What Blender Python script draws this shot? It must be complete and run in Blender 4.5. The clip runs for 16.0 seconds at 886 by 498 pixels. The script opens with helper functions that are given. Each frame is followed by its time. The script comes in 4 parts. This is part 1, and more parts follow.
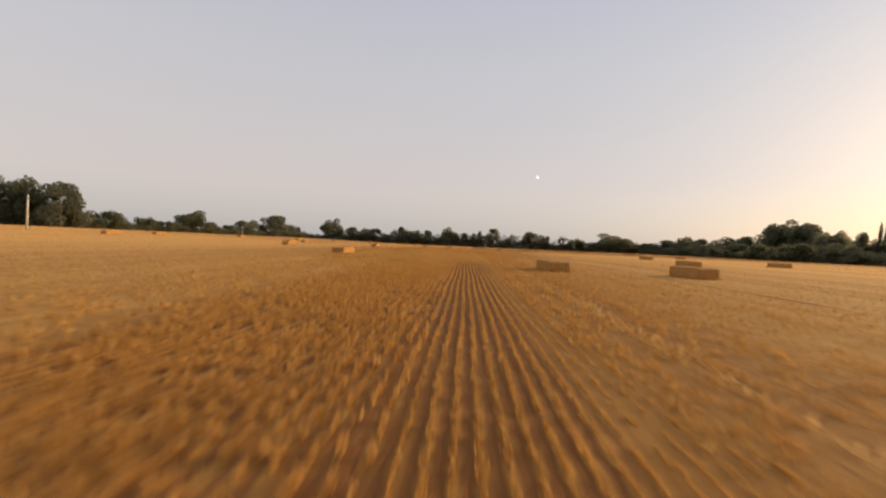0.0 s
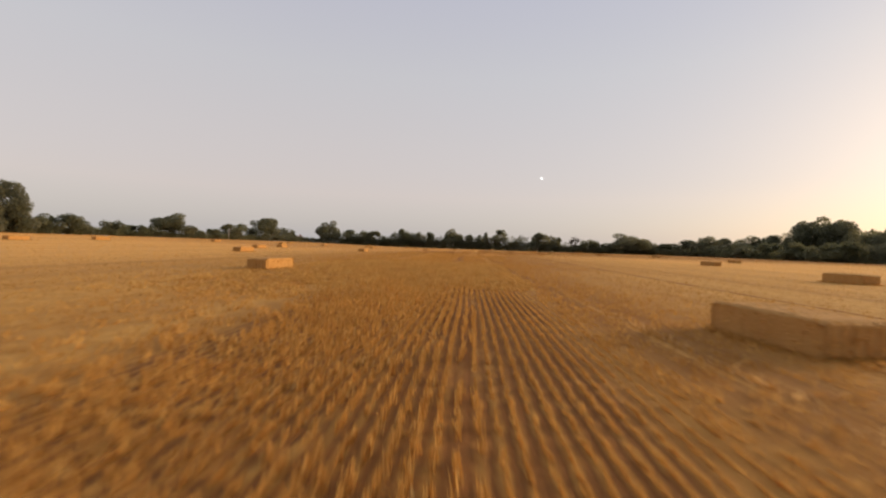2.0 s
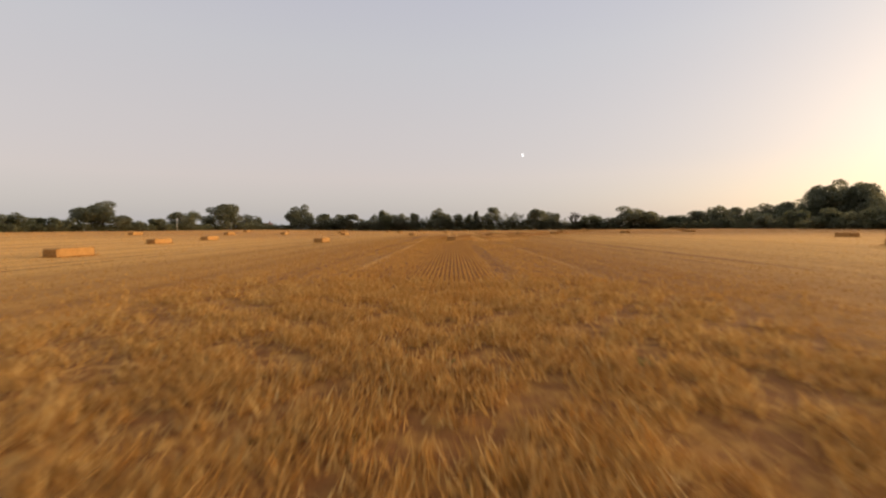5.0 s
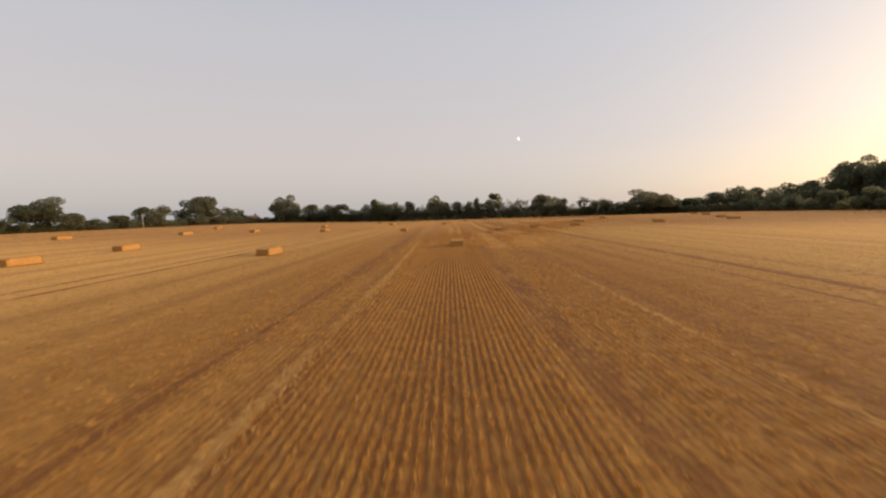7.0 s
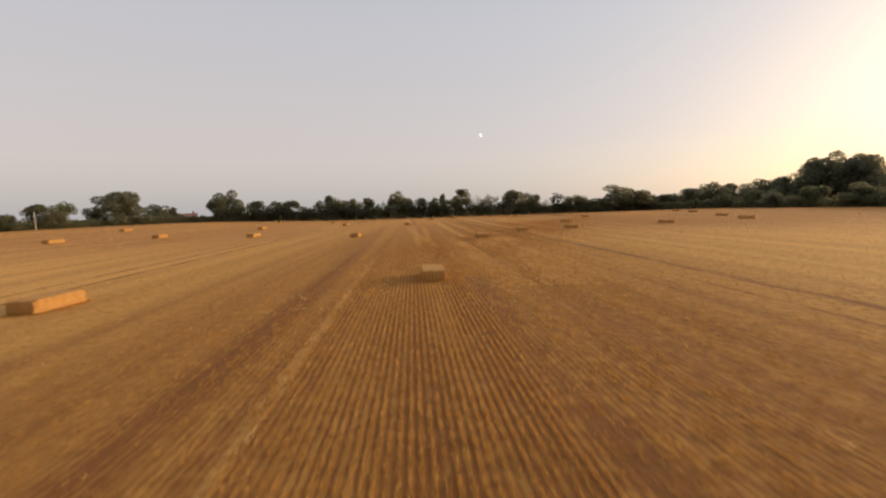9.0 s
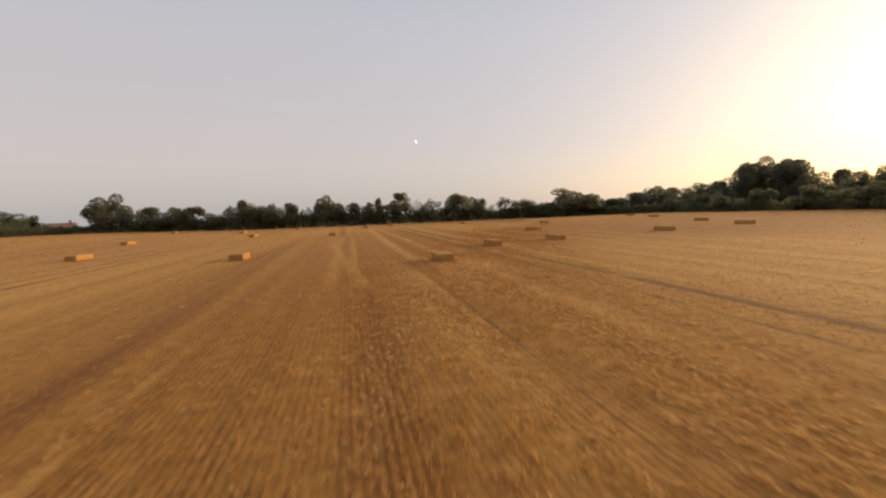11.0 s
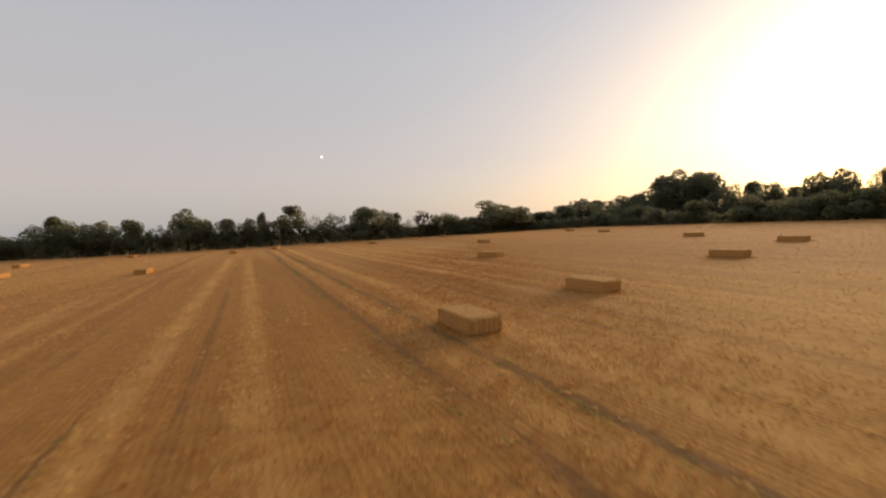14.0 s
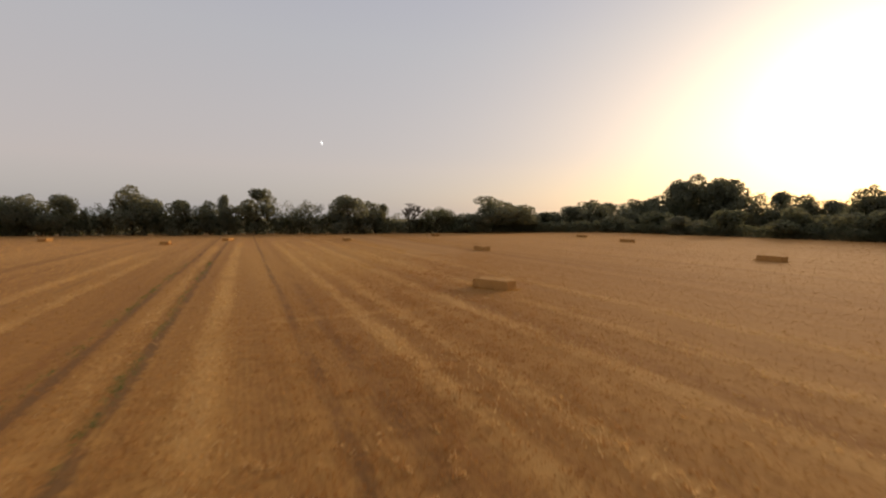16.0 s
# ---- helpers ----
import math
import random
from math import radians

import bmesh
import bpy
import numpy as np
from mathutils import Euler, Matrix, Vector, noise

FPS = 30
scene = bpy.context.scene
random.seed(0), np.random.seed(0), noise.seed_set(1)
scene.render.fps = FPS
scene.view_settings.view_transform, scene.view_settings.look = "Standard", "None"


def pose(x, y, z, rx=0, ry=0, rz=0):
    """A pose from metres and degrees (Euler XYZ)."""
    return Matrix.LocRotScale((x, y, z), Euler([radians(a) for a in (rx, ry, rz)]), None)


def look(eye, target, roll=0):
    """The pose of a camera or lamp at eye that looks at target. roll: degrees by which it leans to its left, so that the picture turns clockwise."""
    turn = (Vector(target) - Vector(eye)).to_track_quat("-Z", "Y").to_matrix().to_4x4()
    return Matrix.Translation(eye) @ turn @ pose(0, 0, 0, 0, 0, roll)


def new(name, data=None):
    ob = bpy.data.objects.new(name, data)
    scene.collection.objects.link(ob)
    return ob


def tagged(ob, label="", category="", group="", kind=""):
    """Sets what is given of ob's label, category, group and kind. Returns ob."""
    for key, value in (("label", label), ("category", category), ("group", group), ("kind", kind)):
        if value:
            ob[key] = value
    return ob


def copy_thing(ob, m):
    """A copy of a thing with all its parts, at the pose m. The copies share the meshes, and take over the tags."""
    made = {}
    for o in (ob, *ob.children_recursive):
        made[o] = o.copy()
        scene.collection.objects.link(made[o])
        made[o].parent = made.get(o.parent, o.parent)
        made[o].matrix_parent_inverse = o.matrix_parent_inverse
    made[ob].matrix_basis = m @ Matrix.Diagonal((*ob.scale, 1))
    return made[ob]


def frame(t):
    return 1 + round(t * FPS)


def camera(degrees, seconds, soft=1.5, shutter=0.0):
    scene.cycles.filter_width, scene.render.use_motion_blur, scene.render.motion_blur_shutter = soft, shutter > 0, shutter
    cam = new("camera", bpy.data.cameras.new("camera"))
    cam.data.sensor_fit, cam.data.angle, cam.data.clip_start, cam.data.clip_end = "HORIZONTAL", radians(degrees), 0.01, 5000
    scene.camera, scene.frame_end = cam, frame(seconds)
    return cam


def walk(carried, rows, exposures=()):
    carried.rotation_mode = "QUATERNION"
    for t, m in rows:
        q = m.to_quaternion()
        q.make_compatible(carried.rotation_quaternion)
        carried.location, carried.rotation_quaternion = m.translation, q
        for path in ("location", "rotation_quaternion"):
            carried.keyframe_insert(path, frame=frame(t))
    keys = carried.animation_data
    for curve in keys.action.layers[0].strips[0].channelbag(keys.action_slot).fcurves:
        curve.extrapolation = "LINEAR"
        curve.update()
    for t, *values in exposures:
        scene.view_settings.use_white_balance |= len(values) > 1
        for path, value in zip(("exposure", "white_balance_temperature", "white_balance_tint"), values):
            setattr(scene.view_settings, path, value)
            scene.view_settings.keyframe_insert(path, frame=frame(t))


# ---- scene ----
cam = camera(91.8, 16.0, soft=2.2, shutter=0.4)
PATH = [
    # seconds, eye, heading from north to east, pitch, roll
    (0, (-2.497, -2.975, 1.321), -2.99, -0.70, 2.40),
    (0.5, (-2.559, 1.449, 1.441), -3.52, -0.85, 2.78),
    (1, (-2.567, 5.837, 1.533), -3.94, -0.40, 2.88),
    (1.5, (-2.701, 10.168, 1.560), -3.92, -0.24, 2.99),
    (2, (-3.141, 14.498, 1.553), -3.54, -0.40, 1.79),
    (2.5, (-3.762, 18.799, 1.544), -2.38, -0.90, 0.85),
    (3, (-4.418, 23.092, 1.548), -0.58, -2.22, 0.16),
    (3.5, (-5.013, 27.365, 1.556), -0.73, -2.37, -0.61),
    (4, (-5.522, 31.623, 1.582), -0.85, -1.91, -0.54),
    (4.5, (-5.981, 35.854, 1.638), -1.19, -2.48, -0.36),
    (5.3, (-6.550, 42.564, 1.980), -1.42, -3.10, -0.69),
    (6.2, (-6.906, 50.147, 2.676), -1.51, -4.14, -1.48),
    (7, (-7.110, 57.146, 3.182), -1.02, -4.74, -1.81),
    (7.5, (-7.234, 61.643, 3.387), 0.83, -5.24, -1.64),
    (8, (-7.354, 66.196, 3.573), 2.39, -5.38, -1.65),
    (8.8, (-7.449, 73.760, 3.751), 3.48, -5.41, -1.83),
    (9.7, (-7.193, 82.810, 3.744), 5.39, -5.35, -2.18),
    (10.5, (-6.468, 91.165, 3.660), 7.53, -5.22, -2.33),
    (11, (-5.834, 96.444, 3.606), 12.29, -4.86, -2.27),
    (11.5, (-5.082, 101.594, 3.557), 14.15, -4.75, -3.29),
    (12, (-4.132, 106.562, 3.502), 17.00, -4.40, -3.35),
    (12.5, (-2.917, 111.407, 3.438), 18.76, -4.22, -3.61),
    (13, (-1.532, 116.247, 3.422), 20.08, -3.51, -3.09),
    (13.5, (0.068, 121.041, 3.493), 21.95, -3.68, -3.05),
    (14, (1.930, 125.702, 3.636), 24.28, -3.19, -2.96),
    (14.5, (3.997, 130.002, 3.804), 25.07, -3.30, -2.59),
    (15, (6.139, 134.152, 4.016), 25.81, -3.13, -1.44),
    (15.5, (8.361, 137.881, 4.235), 25.26, -3.50, -0.59),
    (16, (10.629, 141.540, 4.437), 24.80, -4.06, 0.29),
]


def facing(eye, heading, pitch, roll):
    """A pose that looks heading degrees east of north and pitch degrees up."""
    h, p = radians(heading), radians(pitch)
    way = Vector((math.sin(h) * math.cos(p), math.cos(h) * math.cos(p), math.sin(p)))
    return look(eye, Vector(eye) + 10 * way, roll)


walk(cam, [(t, facing(eye, heading, pitch, roll)) for t, eye, heading, pitch, roll in PATH],
     exposures=[(0, 0.10), (8, 0.10), (11, 0.04), (13.5, -0.02), (14.5, -0.13), (16, -0.18)])

# ---- sky and sun ----
SUN_AZ, SUN_EL = radians(69.0), radians(11.0)
SUN = Vector((math.sin(SUN_AZ) * math.cos(SUN_EL), math.cos(SUN_AZ) * math.cos(SUN_EL), math.sin(SUN_EL)))


class Net:
    """Short hand for node trees."""

    def __init__(self, tree):
        self.t = tree
        tree.nodes.clear()

    def n(self, kind, **kw):
        node = self.t.nodes.new(kind)
        for k, v in kw.items():
            if k.startswith("i_"):
                node.inputs[k[2:].replace("_", " ")].default_value = v
            elif k == "op":
                node.operation = v
            elif k == "sky":
                node.sky_type = v
            elif k == "dims":
                node.noise_dimensions = v
            elif k == "blend":
                node.blend_type = v
        return node

    def put(self, socket, value):
        if isinstance(value, bpy.types.NodeSocket):
            self.t.links.new(value, socket)
        elif value is not None:
            socket.default_value = value

    def m(self, op, a, b=None, c=None, clamp=False):
        node = self.n("ShaderNodeMath", op=op)
        node.use_clamp = clamp
        for s, v in zip(node.inputs, (a, b, c)):
            self.put(s, v)
        return node.outputs[0]

    def v(self, op, a, b=None):
        node = self.n("ShaderNodeVectorMath", op=op)
        self.put(node.inputs[0], a)
        self.put(node.inputs[1], b)
        return node.outputs["Value"] if op in ("DOT_PRODUCT", "LENGTH") else node.outputs[0]

    def mix(self, f, a, b, blend="MIX"):
        node = self.n("ShaderNodeMix")
        node.data_type, node.blend_type = "RGBA", blend
        self.put(node.inputs[0], f)
        self.put(node.inputs[6], a)
        self.put(node.inputs[7], b)
        return node.outputs[2]

    def ramp(self, f, *stops):
        node = self.n("ShaderNodeValToRGB")
        el = node.color_ramp.elements
        while len(el) < len(stops):
            el.new(0.5)
        for e, (p, c) in zip(el, stops):
            e.position = p
            e.color = (*c, 1.0) if len(c) == 3 else c
        self.put(node.inputs[0], f)
        return node.outputs[0]

    def step(self, x, lo, hi, a=0.0, b=1.0):
        node = self.n("ShaderNodeMapRange")
        node.interpolation_type = "SMOOTHSTEP"
        for s, val in zip(node.inputs, (x, lo, hi, a, b)):
            self.put(s, val)
        return node.outputs[0]

    def noise(self, vec, scale, detail=3.0, rough=0.55):
        node = self.n("ShaderNodeTexNoise")
        self.put(node.inputs["Vector"], vec)
        node.inputs["Scale"].default_value = scale
        node.inputs["Detail"].default_value = detail
        node.inputs["Roughness"].default_value = rough
        return node.outputs[0]

    def scaled(self, vec, x, y, z):
        node = self.n("ShaderNodeMapping")
        self.put(node.inputs["Vector"], vec)
        node.inputs["Scale"].default_value = (x, y, z)
        return node.outputs[0]

    def xyz(self, vec):
        node = self.n("ShaderNodeSeparateXYZ")
        self.put(node.inputs[0], vec)
        return node.outputs


world = bpy.data.worlds.new("world")
world.use_nodes = True
scene.world = world
w = Net(world.node_tree)
sky = w.n("ShaderNodeTexSky", sky="NISHITA")
sky.sun_disc, sky.sun_elevation, sky.sun_rotation = False, SUN_EL, SUN_AZ
sky.air_density, sky.dust_density, sky.ozone_density = 1.0, 2.0, 1.0
way = w.v("NORMALIZE", w.n("ShaderNodeTexCoord").outputs["Generated"])
height = w.xyz(way)[2]
near_sun = w.v("DOT_PRODUCT", way, tuple(SUN))
# hazy evening air: pale lavender above, a pink belt, a blue-grey foot, and a warm glow round the sun
air = w.ramp(w.m("MAXIMUM", height, 0.0), (0.0, (0.455, 0.442, 0.458)), (0.035, (0.492, 0.455, 0.455)), (0.11, (0.597, 0.508, 0.488)),
             (0.22, (0.585, 0.523, 0.512)), (0.36, (0.555, 0.53, 0.542)), (0.5, (0.50, 0.49, 0.55)), (1.0, (0.44, 0.46, 0.55)))
wide = w.m("POWER", w.m("MAXIMUM", near_sun, 0.0), 8.0)
close = w.m("POWER", w.m("MAXIMUM", near_sun, 0.0), 220.0)
low = w.step(height, 0.16, 0.50, 1.0, 0.2)
glow = w.mix(1.0, w.mix(1.0, air, w.mix(w.m("MULTIPLY", wide, low), (0, 0, 0, 1), (0.38, 0.215, 0.085, 1)), "ADD"),
             w.mix(w.m("MULTIPLY", close, w.step(height, 0.0, 0.15, 0.28, 1.0)), (0, 0, 0, 1), (2.2, 1.6, 0.95, 1)), "ADD")
glow = w.mix(w.m("MULTIPLY", w.m("POWER", w.m("MAXIMUM", near_sun, 0.0), 10.0), w.step(height, 0.0, 0.17, 0.75, 0.0)), glow, (1.02, 0.64, 0.27, 1))
glow = w.mix(w.m("MULTIPLY", w.m("POWER", w.m("MAXIMUM", near_sun, 0.0), 3.5), w.step(height, 0.03, 0.15, 0.55, 0.0)), glow, (0.98, 0.70, 0.50, 1))
back_a = w.n("ShaderNodeBackground", i_Strength=0.885)
w.put(back_a.inputs[0], glow)
back_b = w.n("ShaderNodeBackground", i_Strength=0.032)
w.put(back_b.inputs[0], sky.outputs[0])
both = w.n("ShaderNodeAddShader")
w.put(both.inputs[0], back_a.outputs[0])
w.put(both.inputs[1], back_b.outputs[0])
w.put(w.n("ShaderNodeOutputWorld").inputs[0], both.outputs[0])

lamp = bpy.data.lights.new("sun", "SUN")
lamp.energy, lamp.angle, lamp.color = 3.5, radians(16.0), (1.0, 0.73, 0.44)
sun = new("sun", lamp)
sun.rotation_euler = SUN.to_track_quat("Z", "Y").to_euler()


# ---- materials ----
# wheel tracks and bare strips along the field, then strips of loose straw: place across, half width, from, to, strength
TRACKS = ((5.8, 0.22, 60, 255, 0.54), (7.7, 0.23, -20, 255, 0.64), (8.0, 0.32, 62, 118, 0.5), (12.4, 0.22, 138, 255, 0.45), (-12.5, 0.12, 54, 108, 0.6), (-4.3, 0.55, 50, 98, 0.6), (-1.5, 0.08, 102, 136, 0.5),
          (-3.6, 0.20, 122, 150, 0.22), (0.45, 0.20, 132, 180, 0.35), (-26.4, 0.25, 55, 175, 0.8), (-28.3, 0.25, 55, 175, 0.7), (-6.9, 0.30, -5, 28, 0.35), (-3.2, 0.16, -5, 22, 0.5), (13.6, 0.40, 148, 175, 0.25))
SWATHS = ((0.25, 0.10, -5, 26, 0.6), (-10.5, 0.18, 58, 106, 0.9), (-1.0, 0.12, 58, 82, 0.4), (-7.0, 0.45, 122, 175, 0.35), (-0.9, 0.50, 130, 200, 0.8), (1.75, 0.45, 128, 195, 0.8),
          (2.4, 0.55, 108, 130, 0.8), (0.0, 0.30, 118, 131, 0.5), (9.5, 0.50, 118, 225, 0.8), (6.8, 0.40, 125, 215, 0.5), (15.4, 0.45, 148, 225, 0.7), (17.2, 0.50, 140, 225, 0.6), (20.8, 0.60, 138, 225, 0.6),
          (24.5, 0.60, 138, 225, 0.5), (-5.4, 0.30, 118, 165, 0.4), (29.0, 0.60, 120, 225, 0.5))
PITCH = 0.17  # metres from drill row to drill row


def rise(x, y):
    """How far the ground rises towards the western hedge."""
    k = np.clip((-22.0 - np.asarray(x, float)) / 105.0, 0.0, 1.0)
    return 1.55 * k * k * (3 - 2 * k)


def material(name):
    mat = bpy.data.materials.new(name)
    mat.use_nodes = True
    return mat, Net(mat.node_tree)


def finish(net, color, rough=0.9, bump=None, strength=0.4, distance=0.05, through_light=None, thin_color=None):
    bsdf = net.n("ShaderNodeBsdfPrincipled")
    net.put(bsdf.inputs["Base Color"], color)
    net.put(bsdf.inputs["Roughness"], rough)
    bsdf.inputs["Specular IOR Level"].default_value = 0.2
    if bump is not None:
        b = net.n("ShaderNodeBump", i_Strength=strength, i_Distance=distance)
        net.put(b.inputs["Height"], bump)
        net.put(bsdf.inputs["Normal"], b.outputs[0])
    out = bsdf.outputs[0]
    if through_light is not None:
        tr = net.n("ShaderNodeBsdfTranslucent")
        net.put(tr.inputs[0], color if thin_color is None else thin_color)
        ms = net.n("ShaderNodeMixShader")
        net.put(ms.inputs[0], through_light)
        net.put(ms.inputs[1], out)
        net.put(ms.inputs[2], tr.outputs[0])
        out = ms.outputs[0]
    net.put(net.n("ShaderNodeOutputMaterial").inputs[0], out)


def field_material():
    mat, g = material("stubble_field")
    place = g.n("ShaderNodeNewGeometry").outputs["Position"]
    x, y, _ = g.xyz(place)
    pos = g.scaled(place, 1.35, 1.35, 1.35)
    wob = g.m("MULTIPLY", g.m("SUBTRACT", g.noise(g.scaled(pos, 0.3, 0.05, 1), 1.0, 2.0), 0.5), 0.9)
    xw = g.m("ADD", x, wob)

    def band(v, a, b, soft):
        """One between a and b, zero beyond."""
        return g.m("MULTIPLY", g.step(v, a - soft, a + soft), g.step(v, b + soft, b - soft))

    fine = g.m("MULTIPLY", g.m("SUBTRACT", g.noise(g.scaled(pos, 1, 0.5, 1), 5.5, 4.0, 0.7), 0.5), 0.13)
    row = g.m("MULTIPLY_ADD", g.m("SINE", g.m("MULTIPLY", g.m("ADD", x, fine), 2 * math.pi / PITCH)), 0.5, 0.5)
    row = g.m("POWER", row, 0.55)
    # the combine's passes: loose straw hides the rows to either side of the middle
    beside = g.m("MAXIMUM", g.step(xw, -0.5, 6.0), g.step(xw, -6.6, -8.6, 0.0, 0.8))
    beside = g.m("MULTIPLY", beside, g.m("MAXIMUM", g.step(y, 52.0, 42.0), g.m("MAXIMUM", g.step(xw, -13.0, -24.0), g.step(xw, 3.0, 15.0))))
    away = g.m("MAXIMUM", g.step(xw, 12.0, 40.0), g.step(xw, -16.0, -42.0))
    far_end = g.step(y, 165.0, 225.0)
    beside, away = g.m("MAXIMUM", beside, far_end), g.m("MAXIMUM", away, far_end)
    mess = g.m("MULTIPLY", band(y, 31.0, 52.0, 4.0), band(xw, -14.0, -0.8, 1.6))
    early = g.step(y, 32.0, 25.0)
    first = g.m("MULTIPLY", early, g.m("ADD", g.m("MULTIPLY", band(xw, -7.0, -3.3, 0.5), 1.0), g.m("ADD", g.m("MULTIPLY", band(xw, -3.0, -1.5, 0.35), 1.35), g.m("MULTIPLY", band(xw, -1.5, 2.5, 0.5), 0.16))))
    middle = g.m("MULTIPLY", g.step(y, 48.0, 56.0), g.step(y, 132.0, 112.0))
    second = g.m("MULTIPLY", middle, g.m("ADD", g.m("MULTIPLY", g.m("MULTIPLY", band(xw, -10.2, -4.9, 0.4), g.step(y, 112.0, 92.0, 0.45, 1.0)), 0.45), g.m("MULTIPLY", g.m("MULTIPLY", band(xw, -13.0, -0.8, 0.8), g.step(y, 110.0, 94.0, 0.3, 1.0)), 0.35)))
    third = g.m("MULTIPLY", g.step(y, 104.0, 118.0), g.m("MULTIPLY", g.step(y, 165.0, 135.0, 0.3, 1.0), band(xw, -9.0, 16.0, 4.0)))
    third = g.m("ADD", g.m("MULTIPLY", third, 0.3), g.m("MULTIPLY", g.m("MULTIPLY", band(y, 94.0, 126.0, 5.0), band(xw, -4.4, 1.4, 0.7)), 0.12))
    patch = g.noise(pos, 0.23, 4.0, 0.6)
    grain = g.noise(pos, 9.0, 5.0, 0.7)
    clump = g.noise(pos, 1.3, 4.0, 0.65)
    streak = g.noise(g.scaled(pos, 0.55, 0.012, 1), 1.0, 4.0, 0.6)
    wide_streak = g.noise(g.scaled(pos, 0.13, 0.006, 1), 1.0, 2.0)
    straw = g.mix(g.step(clump, 0.3, 0.7), (0.37, 0.172, 0.034, 1), (0.49, 0.242, 0.052, 1))
    straw = g.mix(beside, straw, g.mix(g.step(clump, 0.3, 0.7), (0.50, 0.262, 0.062, 1), (0.60, 0.330, 0.083, 1)))
    # out to the sides, before y 90, distance haze is put into paler straw
    straw = g.mix(away, straw, g.mix(g.step(y, 90.0, 150.0), (0.74, 0.400, 0.108, 1), (0.44, 0.216, 0.060, 1)))
    trodden = g.m("MULTIPLY", g.step(y, 116.0, 142.0), g.step(y, 215.0, 170.0))
    straw = g.mix(g.m("MULTIPLY", g.m("MULTIPLY", trodden, band(xw, -14.0, 16.0, 6.0)), 0.45), straw, (0.37, 0.168, 0.042, 1))
    # darker straw over the eastern part, x 8 to 65, y 126 to 200
    east_dark = g.m("MULTIPLY", g.m("MULTIPLY", g.step(y, 126.0, 150.0), g.step(y, 200.0, 165.0)), g.m("MULTIPLY", g.step(xw, 8.0, 18.0), g.step(xw, 65.0, 38.0)))
    straw = g.mix(g.m("MULTIPLY", east_dark, 0.7), straw, (0.36, 0.168, 0.042, 1))
    soil = g.mix(patch, (0.180, 0.070, 0.017, 1), (0.275, 0.113, 0.027, 1))
    clear = g.m("ADD", first, g.m("ADD", second, third))
    zone = g.m("ADD", first, second)
    clear = g.m("MULTIPLY", clear, g.step(g.noise(g.scaled(pos, 0.5, 0.09, 1), 2.2, 4.0), 0.38, 0.60, 0.45, 1.0))
    clear = g.m("MULTIPLY", clear, g.step(g.noise(g.scaled(pos, 2.4, 0.8, 1), 2.0, 3.0), 0.36, 0.58, 0.5, 1.0))
    clear = g.m("ADD", clear, g.m("MULTIPLY", mess, 0.12))
    cover = g.m("MULTIPLY_ADD", g.m("MULTIPLY", g.m("SUBTRACT", row, 0.66), clear), 1.1, 0.36)
    cover = g.m("SUBTRACT", cover, g.m("MULTIPLY", zone, 0.14))
    cover = g.m("SUBTRACT", cover, g.m("MULTIPLY", g.m("MULTIPLY", g.m("MULTIPLY", g.step(y, 48.0, 56.0), g.step(y, 140.0, 112.0)), band(xw, -13.5, 3.0, 2.0)), g.step(y, 85.0, 100.0, 0.19, 0.11)))
    cover = g.m("SUBTRACT", cover, g.m("MULTIPLY", mess, 0.28))
    cover = g.m("ADD", cover, g.m("MULTIPLY", g.m("MULTIPLY", band(y, 98.0, 130.0, 6.0), band(xw, -4.0, 5.0, 1.5)), 0.14))
    bare = g.m("MULTIPLY", band(y, 140.0, 175.0, 8.0), band(xw, 10.5, 26.0, 2.5))
    cover = g.m("SUBTRACT", cover, g.m("MULTIPLY", bare, 0.14))
    tuft = g.noise(g.scaled(pos, 1, 0.55, 1), 3.3, 3.0, 0.6)
    cover = g.m("ADD", cover, g.m("MULTIPLY", g.m("SUBTRACT", tuft, 0.5), g.m("MULTIPLY", g.step(y, 48.0, 60.0), g.m("MULTIPLY", g.m("MULTIPLY", band(xw, -14.0, 26.0, 5.0), g.step(y, 98.0, 118.0, 1.0, 0.5)), 1.3))))
    calm = g.m("SUBTRACT", 1.0, g.m("MAXIMUM", g.m("MULTIPLY", beside, 0.6), g.m("MULTIPLY", early, 0.5)))
    uneven_cover = g.m("MULTIPLY", g.m("SUBTRACT", grain, 0.5), 0.8)
    uneven_cover = g.m("ADD", uneven_cover, g.m("MULTIPLY", g.m("SUBTRACT", streak, 0.45), 0.85))
    uneven_cover = g.m("ADD", uneven_cover, g.m("MULTIPLY", g.m("SUBTRACT", wide_streak, 0.45), 0.9))
    cover = g.m("ADD", cover, g.m("MULTIPLY", uneven_cover, calm))
    long_streak = g.noise(g.scaled(pos, 0.40, 0.005, 1), 1.0, 3.0, 0.6)
    cover = g.m("ADD", cover, g.m("MULTIPLY", g.m("SUBTRACT", long_streak, 0.5), 0.9))
    cover = g.m("ADD", cover, g.m("MULTIPLY", beside, 0.12))
    cover = g.m("ADD", cover, g.m("MULTIPLY", g.m("SUBTRACT", g.noise(pos, 2.2, 4.0, 0.65), 0.55), g.m("MULTIPLY", mess, 3.2)))

    tufty = g.m("MULTIPLY", early, band(xw, -7.2, -1.5, 0.5))
    cover = g.m("SUBTRACT", cover, g.m("MULTIPLY", tufty, 0.10))
    cover = g.m("ADD", cover, g.m("MULTIPLY", g.m("SUBTRACT", g.noise(g.scaled(pos, 4.2, 1.3, 1), 1.1, 3.0, 0.6), 0.5), g.m("MULTIPLY", tufty, 1.1)))

    ragged = g.m("ADD", x, g.m("MULTIPLY", g.m("SUBTRACT", g.noise(pos, 2.6, 4.0, 0.7), 0.5), 0.58))

